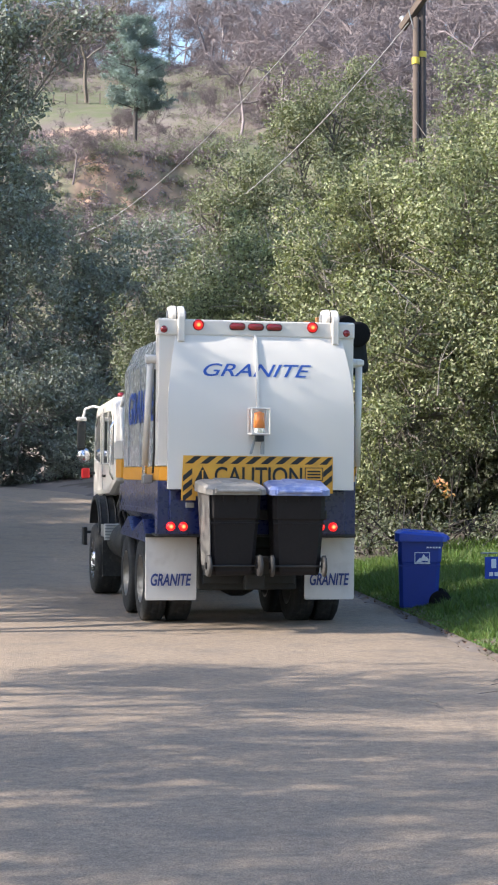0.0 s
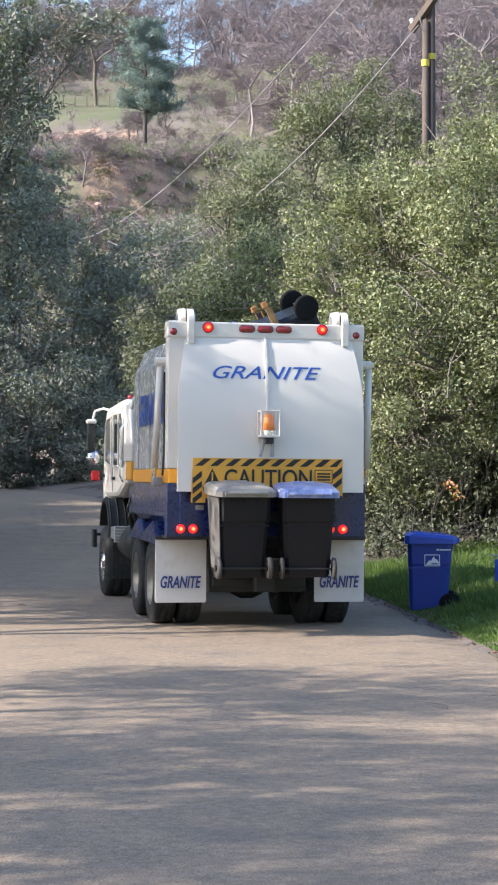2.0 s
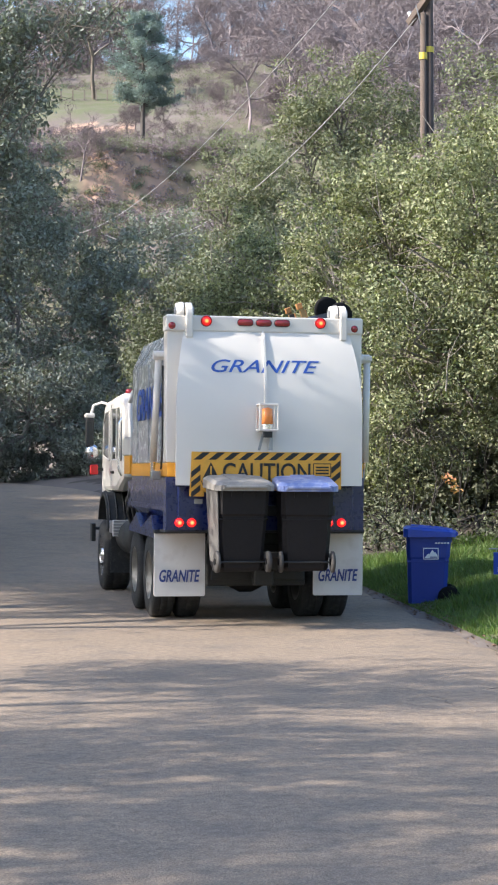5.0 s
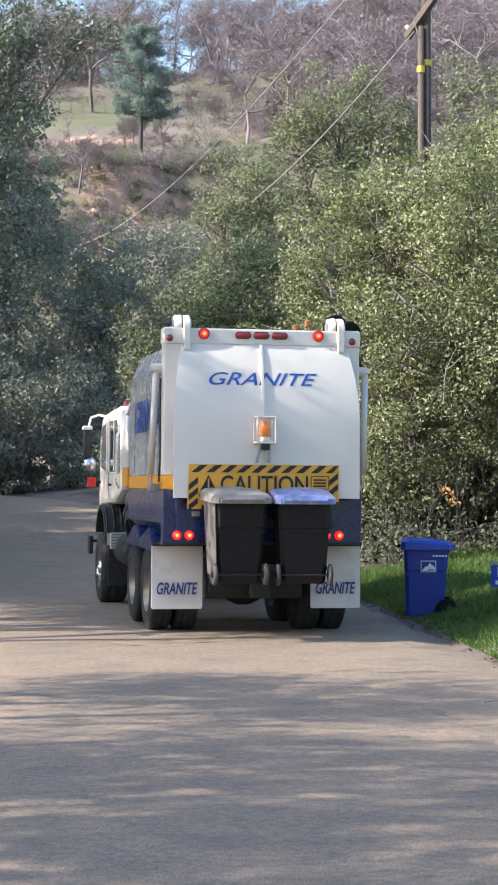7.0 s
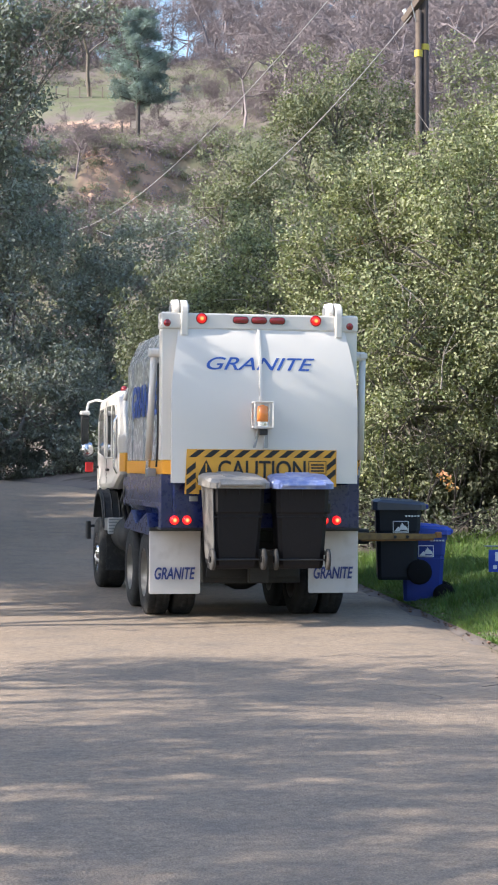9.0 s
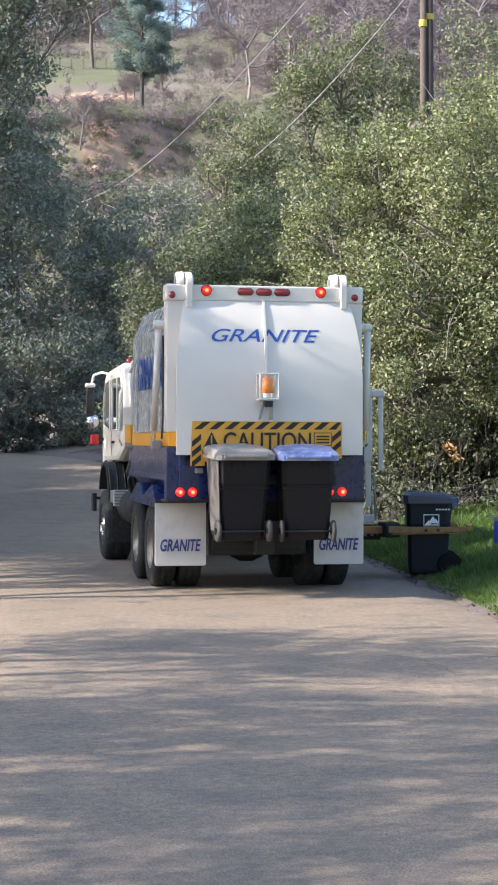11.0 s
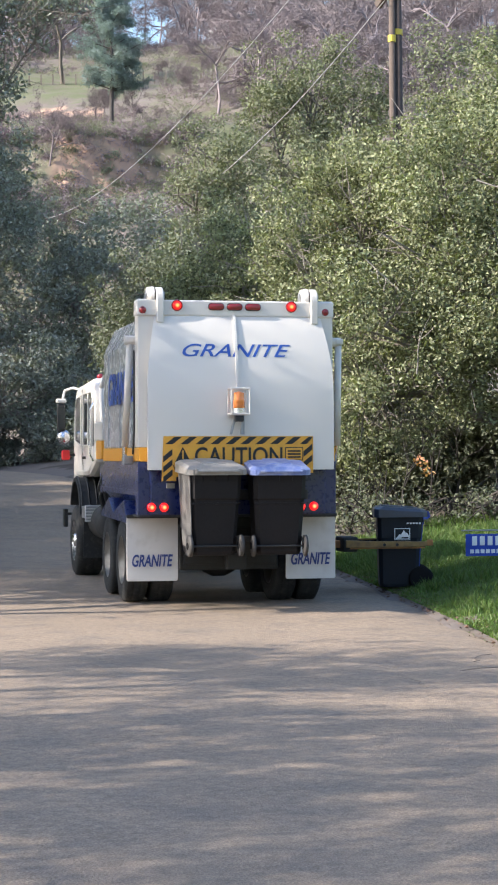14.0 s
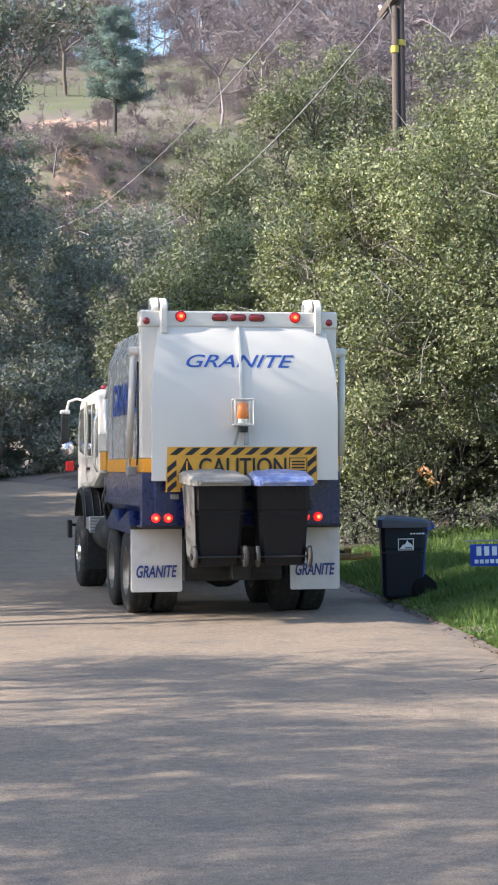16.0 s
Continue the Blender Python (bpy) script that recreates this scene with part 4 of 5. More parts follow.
# ---- wheeled bins ----
def build_bin(m, label, body_m, lid_m, group="", logo=False, edge_m=None, side_m=None, wheel_m=None, big=1.0):
    """A wheeled bin: its front looks along -x, wheels and handle at +x."""
    ob = thing("wheeled_bin", m, label, "bin", group)
    bm = bmesh.new()

    def ring(x0, x1, hy, z, c=0.05):
        pts = [(x0 + c, -hy), (x1 - c, -hy), (x1, -hy + c), (x1, hy - c), (x1 - c, hy), (x0 + c, hy), (x0, hy - c), (x0, -hy + c)]
        return [bm.verts.new((x, y, z)) for x, y in pts]
    rings = [ring(-0.272, 0.215, 0.25, 0.02), ring(-0.285, 0.228, 0.262, 0.06), ring(-0.298, 0.265, 0.295, 0.66), ring(-0.304, 0.278, 0.302, 0.68), ring(-0.31, 0.295, 0.31, 0.97), ring(-0.34, 0.32, 0.33, 0.975), ring(-0.34, 0.32, 0.33, 1.01)]
    bm.faces.new(rings[0][::-1])
    for a, b in zip(rings, rings[1:]):
        for k in range(8):
            bm.faces.new((a[k], a[(k + 1) % 8], b[(k + 1) % 8], b[k]))
    bm.faces.new(rings[-1])
    body = part("body", bm, body_m, ob)
    if side_m:
        # Paler sheet on one side stands for sunlight on the dark plastic.
        part("side_panel", prism([(-0.2, 0.1), (0.24, 0.1), (0.27, 0.95), (-0.28, 0.95)], 0.012, "XZ", 0.0, 0.003), side_m, body, "scuffed side, paled for sunlight", pose_in=pose(0, -0.272, 0.0, 2.9, 0, 0))
    part("rim_band", box(-0.299, 0.268, -0.2955, 0.2955, 0.61, 0.63, 0.003), body_m, body)
    bm = bmesh.new()
    lo = ring(-0.35, 0.36, 0.355, 0.955, 0.06)
    l2 = ring(-0.35, 0.36, 0.355, 1.045, 0.06)
    l3 = ring(-0.31, 0.33, 0.32, 1.08, 0.08)
    l4 = ring(-0.2, 0.25, 0.2, 1.095, 0.08)
    for q in (*l2, *l3, *l4):
        q.co.z += 0.012 - 0.075 * (q.co.x + 0.2)
    bm.faces.new(lo[::-1])
    for a, b in ((lo, l2), (l2, l3), (l3, l4)):
        for k in range(8):
            bm.faces.new((a[k], a[(k + 1) % 8], b[(k + 1) % 8], b[k]))
    bm.faces.new(l4)
    lid = part("lid", bm, lid_m, ob, "slightly domed lid")
    part("lid_ridge", box(-0.25, 0.2, -0.15, 0.15, -0.012, 0.014, 0.012), lid_m, lid, pose_in=pose(0, 0, 1.086, 0, 4.3, 0))
    part("handle", tube((0.375, -0.25, 1.0), (0.375, 0.25, 1.0), 0.02, n=10, bm=box(0.3, 0.385, -0.27, -0.23, 0.97, 1.03, 0.008, box(0.3, 0.385, 0.23, 0.27, 0.97, 1.03, 0.008))), edge_m or lid_m, ob, "handle bar behind the lid")
    for y in (-0.305, 0.305):
        w = part("wheel", lathe([(-0.024, 0.03), (-0.024, 0.1 * big), (-0.016, 0.125 * big), (0.016, 0.125 * big), (0.024, 0.1 * big), (0.024, 0.03)], 28, axis="Y"), wheel_m or BIN_TYRE, ob, "plastic wheel", True, pose(0.265, y, 0.13))
        part("hub", lathe([(-0.034, 0.0), (-0.034, 0.04), (0.034, 0.04), (0.034, 0.0)], 14, axis="Y"), BIN_TYRE, w)
    part("axle", tube((0.25, -0.3, 0.125), (0.25, 0.3, 0.125), 0.012, n=8), STEEL, ob)
    for y in (-0.15, 0.0, 0.15):
        part("stiffener", box(0.26, 0.31, y - 0.008, y + 0.008, 0.88, 0.985), body_m, body)
    if logo:
        # square plate with two peaks, drawn as plain shapes, and a line of small print
        plate = part("emblem", box(-0.105, 0.105, -0.006, 0.0, 0.65, 0.81, 0.004), DECAL_WHITE, body, "white square emblem", pose_in=pose(0.02, -0.269, 0, 2.9, 0, 0))
        part("emblem_field", box(-0.094, 0.094, -0.009, -0.005, 0.661, 0.799), body_m, plate)
        part("emblem_peak", prism([(-0.09, 0.668), (-0.035, 0.735), (-0.018, 0.722), (0.02, 0.787), (0.048, 0.745), (0.06, 0.752), (0.09, 0.71), (0.09, 0.668)], 0.004, "XZ", -0.013), DECAL_WHITE, plate)
        part("emblem_bar", box(-0.01, 0.08, -0.0155, -0.0125, 0.678, 0.692), body_m, plate)
        for k in range(5):
            part("print_bar", box(0.08 + k * 0.04, 0.108 + k * 0.04, -0.008, -0.002, 0.865, 0.885), DECAL_WHITE, body, pose_in=pose(0, -0.269, 0, 2.9, 0, 0))
    return ob


BIN_REST = (2.28, 25.2, 0.02)
blue_bin = build_bin(pose(2.36, 25.7, -0.03, 0, 0, -4), "blue wheeled recycling bin standing on the grass verge", BIN_BLUE, LID_BIN_BLUE, logo=True, big=1.25)
black_bin = build_bin(pose(*BIN_REST, 0, 0, -4), "black wheeled bin lifted and set down by the arm", BIN_BLACK, LID_BLACK, logo=True, edge_m=BIN_BLUE, big=1.35)
build_bin(TRUCK @ pose(-0.455, -0.56, 0.67, 0, 0, -86) @ pose(0, 0, 0, 0, 3, 0), "dark bin with weathered grey lid hung behind the truck", BIN_BROWN, LID_GREY, "bins hung behind the truck", side_m=BIN_SUNLIT, wheel_m=PALE_WHEEL)
build_bin(TRUCK @ pose(0.345, -0.57, 0.665, 0, 0, -95) @ pose(0, 0, 0, 0, 3, 0), "dark bin with faded blue lid hung behind the truck", BIN_BROWN, LID_BLUE, "bins hung behind the truck", wheel_m=PALE_WHEEL)


# ---- sign, pole, wires ----
def build_sign():
    d = 26.2
    x = 3.59
    g = land_z(x, d)
    ob = thing("address_sign", pose(x, d, g, 0, 0, 3), "small blue address sign on a thin metal stake", "sign")
    z0 = 0.36 - g
    part("plate", box(-0.28, 0.28, -0.008, 0.008, z0 + 0.01, z0 + 0.32, 0.004), SIGN_BLUE, ob, "blue plate with white marks")
    for k in range(4):
        part("mark", box(-0.19 + k * 0.11, -0.12 + k * 0.11, -0.013, -0.009, z0 + 0.16, z0 + 0.29, 0.002), DECAL_WHITE, ob)
    for k in range(6):
        part("small_mark", box(-0.22 + k * 0.075, -0.165 + k * 0.075, -0.013, -0.009, z0 + 0.05, z0 + 0.105, 0.002), DECAL_WHITE, ob)
    part("stake", tube((0.31, 0.01, -0.1), (0.31, 0.01, z0 + 0.42), 0.012, n=8, bm=tube((-0.34, 0.01, z0 + 0.37), (0.33, 0.01, z0 + 0.37), 0.01, n=8)), GREY_STEEL, ob)
    for x1 in (-0.24, 0.24):
        part("hanger", tube((x1, 0.005, z0 + 0.33), (x1, 0.01, z0 + 0.375), 0.006, n=6), GREY_STEEL, ob)
    return ob


build_sign()


def build_pole():
    d, x = 42.0, 3.89
    g = land_z(x, d)
    ob = thing("utility_pole", pose(x, d, g), "dark wooden utility pole with yellow bands", "pole")
    top = 14.2 - g
    part("shaft", tube((0, 0, -0.4), (0, 0, top), 0.135, 0.1, 20), POLE, ob, smooth=True)
    part("stub", tube((-0.16, -0.18, -0.4), (-0.13, -0.15, 12.1 - g), 0.075, 0.068, 14), POLE_PALE, ob, "paler wooden brace pole", True)
    part("band", lathe([(11.23 - g, 0.112), (11.23 - g, 0.126), (11.36 - g, 0.126), (11.36 - g, 0.112)], 20, axis="Z"), YELLOW_BAND, ob, "yellow band")
    part("band", lathe([(11.05 - g, 0.07), (11.05 - g, 0.092), (11.2 - g, 0.092), (11.2 - g, 0.07)], 16, axis="Z"), YELLOW_BAND, ob, "yellow band", pose_in=pose(-0.133, -0.152, 0))
    z = 12.42 - g
    arm = part("crossarm", box(-0.75, 0.75, -0.07, 0.07, -0.075, 0.075, 0.01), POLE_PALE, ob, "slanted timber crossarm", pose_in=pose(-0.05, -0.2, z, 0, -38, -52))
    part("insulator", lathe([(0.07, 0.03), (0.12, 0.06), (0.16, 0.03), (0.2, 0.055), (0.24, 0.0)], 14, axis="Z"), DECAL_WHITE, arm, "pale insulator", pose_in=pose(-0.6, 0, 0))
    part("brace", tube((-0.15, -0.16, z - 0.7), (-0.3, -0.2, z - 0.15), 0.015, n=8), GREY_STEEL, ob)
    for a, b, sag, e in (((x - 0.3, d - 0.3, 11.95), (-8.0, 96.0, 14.0), 2.2, 0.013), ((2.6, 46.0, 14.2), (-11.5, 120.0, 17.0), 1.2, 0.013)):
        pts = []
        for k in range(25):
            s = k / 24
            pts.append((a[0] + (b[0] - a[0]) * s, a[1] + (b[1] - a[1]) * s, a[2] + (b[2] - a[2]) * s - sag * 4 * s * (1 - s)))
        segs = [(p, q, e, e) for p, q in zip(pts, pts[1:])]
        tagged(new("overhead_wire", branch_mesh("overhead_wire", segs, WIRE, 6)), "thin grey sagging overhead wire", "wire", kind="stuff")


build_pole()


# ---- trees ----
def oak(name, x, y, blobs, leaf_m, spacing, per, size, seed, label, group, bark=None, twigs=14, trunk_r=0.2, dry=0):
    """A leafy tree: a forking trunk, limbs into each part of the crown, clumps of small leaves. blobs are in world metres."""
    rng = np.random.default_rng(seed)
    g = land_z(x, y)
    ob = thing(name, pose(x, y, g), label, "tree" if name != "shrub" else "shrub", group)
    b = np.array(blobs, float)
    b[:, :3] -= np.array([x, y, g])
    segs = []
    fork = np.array([0, 0, max(0.5, 0.25 * b[:, 2].max())])
    segs.append(((0, 0, -0.2), tuple(fork * 0.5 + [0.08, 0, 0]), trunk_r * 1.25, trunk_r))
    segs.append((tuple(fork * 0.5 + [0.08, 0, 0]), tuple(fork), trunk_r, trunk_r * 0.85))
    for c in b:
        mid = fork * 0.5 + c[:3] * 0.5 + rng.normal(size=3) * 0.25
        segs.append((tuple(fork), tuple(mid), trunk_r * 0.6, trunk_r * 0.42))
        segs.append((tuple(mid), tuple(c[:3]), trunk_r * 0.42, trunk_r * 0.22))
        for _ in range(twigs):
            e = rng.normal(size=3)
            e /= np.linalg.norm(e)
            tip = c[:3] + e * c[3:] * (0.85 + 0.25 * rng.random())
            s0 = c[:3] + (mid - c[:3]) * rng.random() * 0.5
            m1 = (s0 + tip) / 2 + rng.normal(size=3) * 0.2
            e1 = min(0.035, 0.18 * trunk_r) if trunk_r != 0.05 else 0.018
            segs.append((tuple(s0), tuple(m1), e1, e1 * 0.7))
            segs.append((tuple(m1), tuple(tip), e1 * 0.63, e1 * 0.23))
            for _ in range(2):
                t2 = tip + rng.normal(size=3) * 0.35
                m2 = m1 + (tip - m1) * rng.random()
                segs.append((tuple(m2), tuple(t2), 0.011, 0.005))
    trunk = new("trunk", branch_mesh("trunk", segs, bark or BARK, 6))
    trunk.parent = ob
    cs, rs = blob_clumps(b, spacing, rng, 0.36)
    w = cs + np.array([x, y, 0])
    hole = np.sin(w[:, 0] * 2.3 + 1.6 * np.sin(w[:, 2] * 1.4)) * np.cos(w[:, 2] * 2.0 + 0.9 * np.sin(w[:, 1] * 1.7 + w[:, 0]))
    keep = (cs[:, 2] > 0.05) & (hole > (-0.42 if name == "oak_tree" and spacing < 0.7 else -2))
    cs, rs = cs[keep], rs[keep]
    crown = new("crown", leaf_mesh("crown", cs, rs, per, size, leaf_m, rng))
    crown.parent = ob
    if dry:
        pick = cs[rng.integers(0, len(cs), dry)]
        spot = new("dry_leaves", leaf_mesh("dry_leaves", pick, np.full(dry, 0.22), 26, size, LEAF_DRY, rng))
        spot.parent = tagged(ob)
        tagged(spot, "dry orange leaves")
    return ob


ROW = "oaks along the lane"
HANG = "leafy green live oak beside the lane"
front_oak = oak("oak_tree", 5.6, 35.5, [(5.9, 35, 6.6, 2.6, 2.0, 2.5), (4.3, 34.2, 5.2, 1.9, 1.5, 2.4), (6.6, 33.5, 4.6, 2.0, 1.5, 1.4), (3.4, 33.8, 3.9, 1.4, 1.2, 1.3), (5.1, 33.1, 4.4, 1.5, 1.2, 0.95), (2.45, 34.6, 2.9, 0.85, 0.9, 1.1), (5.9, 34.6, 2.6, 1.0, 0.7, 0.7), (7.9, 35, 6.0, 2.0, 2, 3.0)], LEAF_OAK, 0.5, 170, 0.038, 1, HANG, ROW, dry=3, bark=BARK, twigs=24)


def dead_bits():
    """A pale forked dead branch and a bunch of dry leaves on the nearest oak."""
    rng = np.random.default_rng(17)
    base = np.array([5.6, 35.5, land_z(5.6, 35.5)])
    for at, way, length in (((2.45, 32.9, 5.25), (0.5, -0.1, -0.6), 0.5), ((4.3, 32.0, 6.5), (0.8, -0.2, -0.3), 0.55), ((3.3, 32.6, 3.2), (0.2, -0.1, 1.0), 0.6)):
        segs = grow(rng, np.array(at) - base, way, length, 0.017, 1, [], 0.5, kids=2, shrink=0.7)
        branch = new("dead_branch", branch_mesh("dead_branch", segs, BARK_PALE, 5))
        branch.parent = front_oak
        tagged(branch, "pale dead forked branch")
    spots = np.array([(3.42, 32.7, 1.6), (3.52, 32.7, 1.5), (3.36, 32.75, 1.68)]) - base
    dry = new("dry_leaves", leaf_mesh("dry_leaves", spots, np.full(3, 0.13), 14, 0.04, LEAF_DRY, rng))
    dry.parent = front_oak
    tagged(dry, "dry orange leaves")


dead_bits()
oak("oak_tree", 2.9, 40.5, [(3.2, 39.5, 5.6, 2.1, 1.8, 2.7), (2.0, 40, 5.0, 1.9, 1.7, 2.9), (2.6, 38.6, 3.0, 1.9, 1.4, 2.0), (3.9, 40.5, 6.7, 1.6, 1.5, 1.7), (4.5, 38.6, 7.5, 1.3, 1.2, 1.7), (5.9, 37.4, 7.7, 1.6, 1.4, 1.9), (2.9, 39.0, 6.6, 1.2, 1.2, 1.5)], LEAF_OAK, 0.5, 165, 0.039, 2, HANG, ROW, dry=2, bark=BARK_PALE, twigs=24)
oak("oak_tree", 0.9, 46.5, [(0.7, 46, 5.6, 2.0, 1.8, 2.4), (1.7, 45.2, 5.2, 1.6, 1.5, 2.6), (0.0, 46.5, 4.8, 1.6, 1.5, 2.4), (0.9, 45.0, 2.8, 2.0, 1.4, 1.8)], LEAF_OAK, 0.58, 140, 0.045, 3, HANG, ROW, dry=1, bark=BARK_PALE, twigs=20)
oak("oak_tree", -1.2, 53.5, [(-1.3, 53, 6.0, 2.0, 1.8, 2.3), (-0.2, 52.4, 5.8, 1.7, 1.6, 2.5), (-2.3, 54, 5.0, 1.8, 1.7, 2.4), (-1.2, 52, 3.4, 2.2, 1.5, 1.8)], LEAF_SHADE, 0.62, 120, 0.05, 4, HANG, ROW)
oak("oak_tree", 2.9, 63, [(2.9, 63, 14.0, 1.7, 1.7, 2.1), (1.6, 62.6, 12.9, 1.0, 1.2, 1.3), (4.3, 63, 13.1, 1.2, 1.3, 1.9), (3.3, 62, 11.4, 1.7, 1.5, 1.3), (4.6, 62, 10.6, 1.2, 1.2, 1.2), (2.3, 61.5, 9.0, 1.6, 1.4, 1.5)], LEAF_FAR, 0.62, 120, 0.052, 5, "tall live oak standing above the roadside trees", ROW, dry=2)
oak("oak_tree", -0.3, 60, [(-0.3, 60, 11.4, 1.0, 1.0, 1.2), (0.5, 60, 10.2, 1.1, 1.1, 1.5), (-1.1, 59.6, 10.2, 1.0, 1.0, 1.2), (0.0, 59, 8.2, 1.7, 1.3, 1.6)], LEAF_FAR, 0.58, 110, 0.05, 6, "smaller live oak with open crown", ROW)
oak("oak_tree", 8.3, 62, [(8.2, 62, 13.4, 2.0, 2, 2.2), (9.8, 62, 12.8, 2.0, 2, 2.4), (7.2, 61.5, 11.2, 1.6, 1.6, 1.8), (8.6, 60, 9.6, 2.6, 2, 2.2)], LEAF_FAR, 0.68, 90, 0.058, 7, "tall live oak behind the utility pole", ROW)
BACK = "trees beyond the bend"
HAZED = "dense live oak beyond the bend, leaf colour paled for haze"
oak("oak_tree", -11.5, 74, [(-11, 73, 11.5, 2.8, 2.2, 4.2), (-12, 74, 16.0, 2.8, 2.4, 3.2), (-9.2, 73, 8.5, 2.2, 2, 3.2), (-12.5, 72.5, 6.0, 2.6, 2, 3.2), (-8.9, 73.4, 12.6, 1.2, 1.5, 1.7)], LEAF_HAZE, 0.72, 64, 0.075, 8, HAZED, BACK, bark=BARK_PALE, twigs=26)
oak("oak_tree", -7.6, 77, [(-7.6, 77, 9.2, 2.4, 2, 2.9), (-6.0, 76.5, 8.4, 2.0, 2, 3.0), (-8.4, 76, 5.2, 2.4, 2, 2.8), (-6.2, 76, 4.2, 2.2, 1.8, 2.2)], LEAF_HAZE, 0.72, 64, 0.075, 9, HAZED, BACK, bark=BARK_PALE, twigs=26)
oak("oak_tree", -4.0, 80, [(-4.0, 80, 9.6, 2.2, 2, 3.0), (-2.4, 79, 9.0, 2.2, 2, 3.0), (-4.4, 79, 5.2, 2.4, 2, 2.8), (-1.2, 79, 5.6, 2.6, 2, 3.4)], LEAF_HAZE, 0.72, 60, 0.075, 10, HAZED, BACK)
oak("oak_tree", -14.5, 70, [(-14.5, 70, 12, 2.8, 2.4, 4.6), (-15, 69, 6.5, 2.8, 2.2, 3.6), (-14, 70, 17, 2.6, 2.4, 3.0)], LEAF_HAZE, 0.75, 55, 0.078, 11, HAZED, BACK)
oak("oak_tree", 1.8, 78, [(1.6, 78, 8.0, 2.6, 2, 3.4), (4.2, 78, 8.0, 2.6, 2, 3.4)], LEAF_HAZE, 0.8, 40, 0.08, 12, HAZED, BACK)
oak("oak_tree", -10.2, 69, [(-10.4, 69, 4.6, 2.2, 1.6, 2.6), (-8.4, 69.6, 4.0, 1.9, 1.5, 2.2), (-12.2, 69, 3.6, 1.9, 1.6, 2.4), (-6.6, 71, 4.0, 1.8, 1.5, 2.2)], LEAF_HAZE, 0.6, 60, 0.07, 14, HAZED, BACK, bark=BARK_PALE, twigs=26)
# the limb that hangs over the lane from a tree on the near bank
oak("oak_tree", -9.6, 44, [(-5.6, 43.5, 10.7, 0.7, 0.8, 1.2), (-6.0, 44, 8.4, 0.6, 0.8, 1.2), (-6.4, 43.5, 12.6, 1.6, 1.3, 0.9), (-5.0, 43, 12.1, 0.9, 0.9, 0.5), (-7.2, 44, 11.0, 1.0, 1.2, 1.5), (-8.8, 44, 11.4, 2.2, 2.2, 3.4), (-8.6, 44, 8.0, 2.2, 2.0, 2.2), (-6.3, 43.5, 9.4, 0.6, 0.7, 0.8), (-3.8, 43, 12.3, 0.75, 0.7, 0.4)], LEAF_HAZE, 0.55, 60, 0.06, 13, "dark live oak reaching over the lane", BACK, trunk_r=0.07)


def undergrowth():
    """Brush under the roadside trees."""
    rng = np.random.default_rng(21)
    for k, (x, y, h, dark) in enumerate(((2.75, 33.2, 0.6, 0), (7.1, 32.8, 0.9, 0), (2.2, 35, 1.0, 0), (4.4, 38.6, 1.9, 1), (6.4, 38.2, 2.0, 1), (5.4, 39.4, 2.2, 1), (3.2, 39.4, 2.0, 1), (1.9, 38.5, 1.4, 0), (4.9, 34.6, 0.5, 0), (3.1, 32.8, 0.35, 0), (6.3, 32.6, 0.5, 0), (3.9, 33.5, 0.6, 2), (4.7, 33.3, 0.55, 2), (5.6, 33.6, 0.7, 2), (6.9, 33.4, 0.6, 2), (2.6, 34.0, 0.7, 2), (-7.2, 71, 1.8, 1), (-9.6, 70.5, 1.6, 1), (-4.4, 72, 2.0, 1), (-12, 69.5, 1.6, 1), (-2.0, 66, 1.6, 1), (-4.8, 66.8, 1.3, 1), (-3.6, 64, 1.2, 1), (-6.4, 69, 1.5, 1))):
        g = land_z(x, y)
        oak("shrub", x, y, [(x, y, g + h * 0.5, h * 0.8, h * 0.6, h * 0.6), (x + h * 0.5, y + 0.3, g + h * 0.4, h * 0.6, h * 0.5, h * 0.5)], LEAF_HAZE if y > 60 else LEAF_SHADE, 0.4, 40 if dark else 20, 0.06 if dark == 1 else 0.038, 30 + k, "tangled twiggy brush at the foot of the trees", "brush", bark=SHADE_BARK if k % 4 else BARK_DARK, twigs=8, trunk_r=0.05)


undergrowth()


def stems():
    """Crooked bare stems under the crowns."""
    rng = np.random.default_rng(23)
    for k in range(7):
        x, y = 3.0 + 4.6 * rng.random(), 36.0 + 2.6 * rng.random()
        segs = grow(rng, (0, 0, -0.1), (0.5 * rng.normal(), 0.2, 1.3), 0.9 + 0.5 * rng.random(), 0.026, 3, [], 0.55, kids=2, shrink=0.75)
        ob = thing("sapling", pose(x, y, land_z(x, y)), "crooked bare sapling in the shade under the oaks", "sapling", "saplings")
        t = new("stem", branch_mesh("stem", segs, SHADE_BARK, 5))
        t.parent = ob


stems()


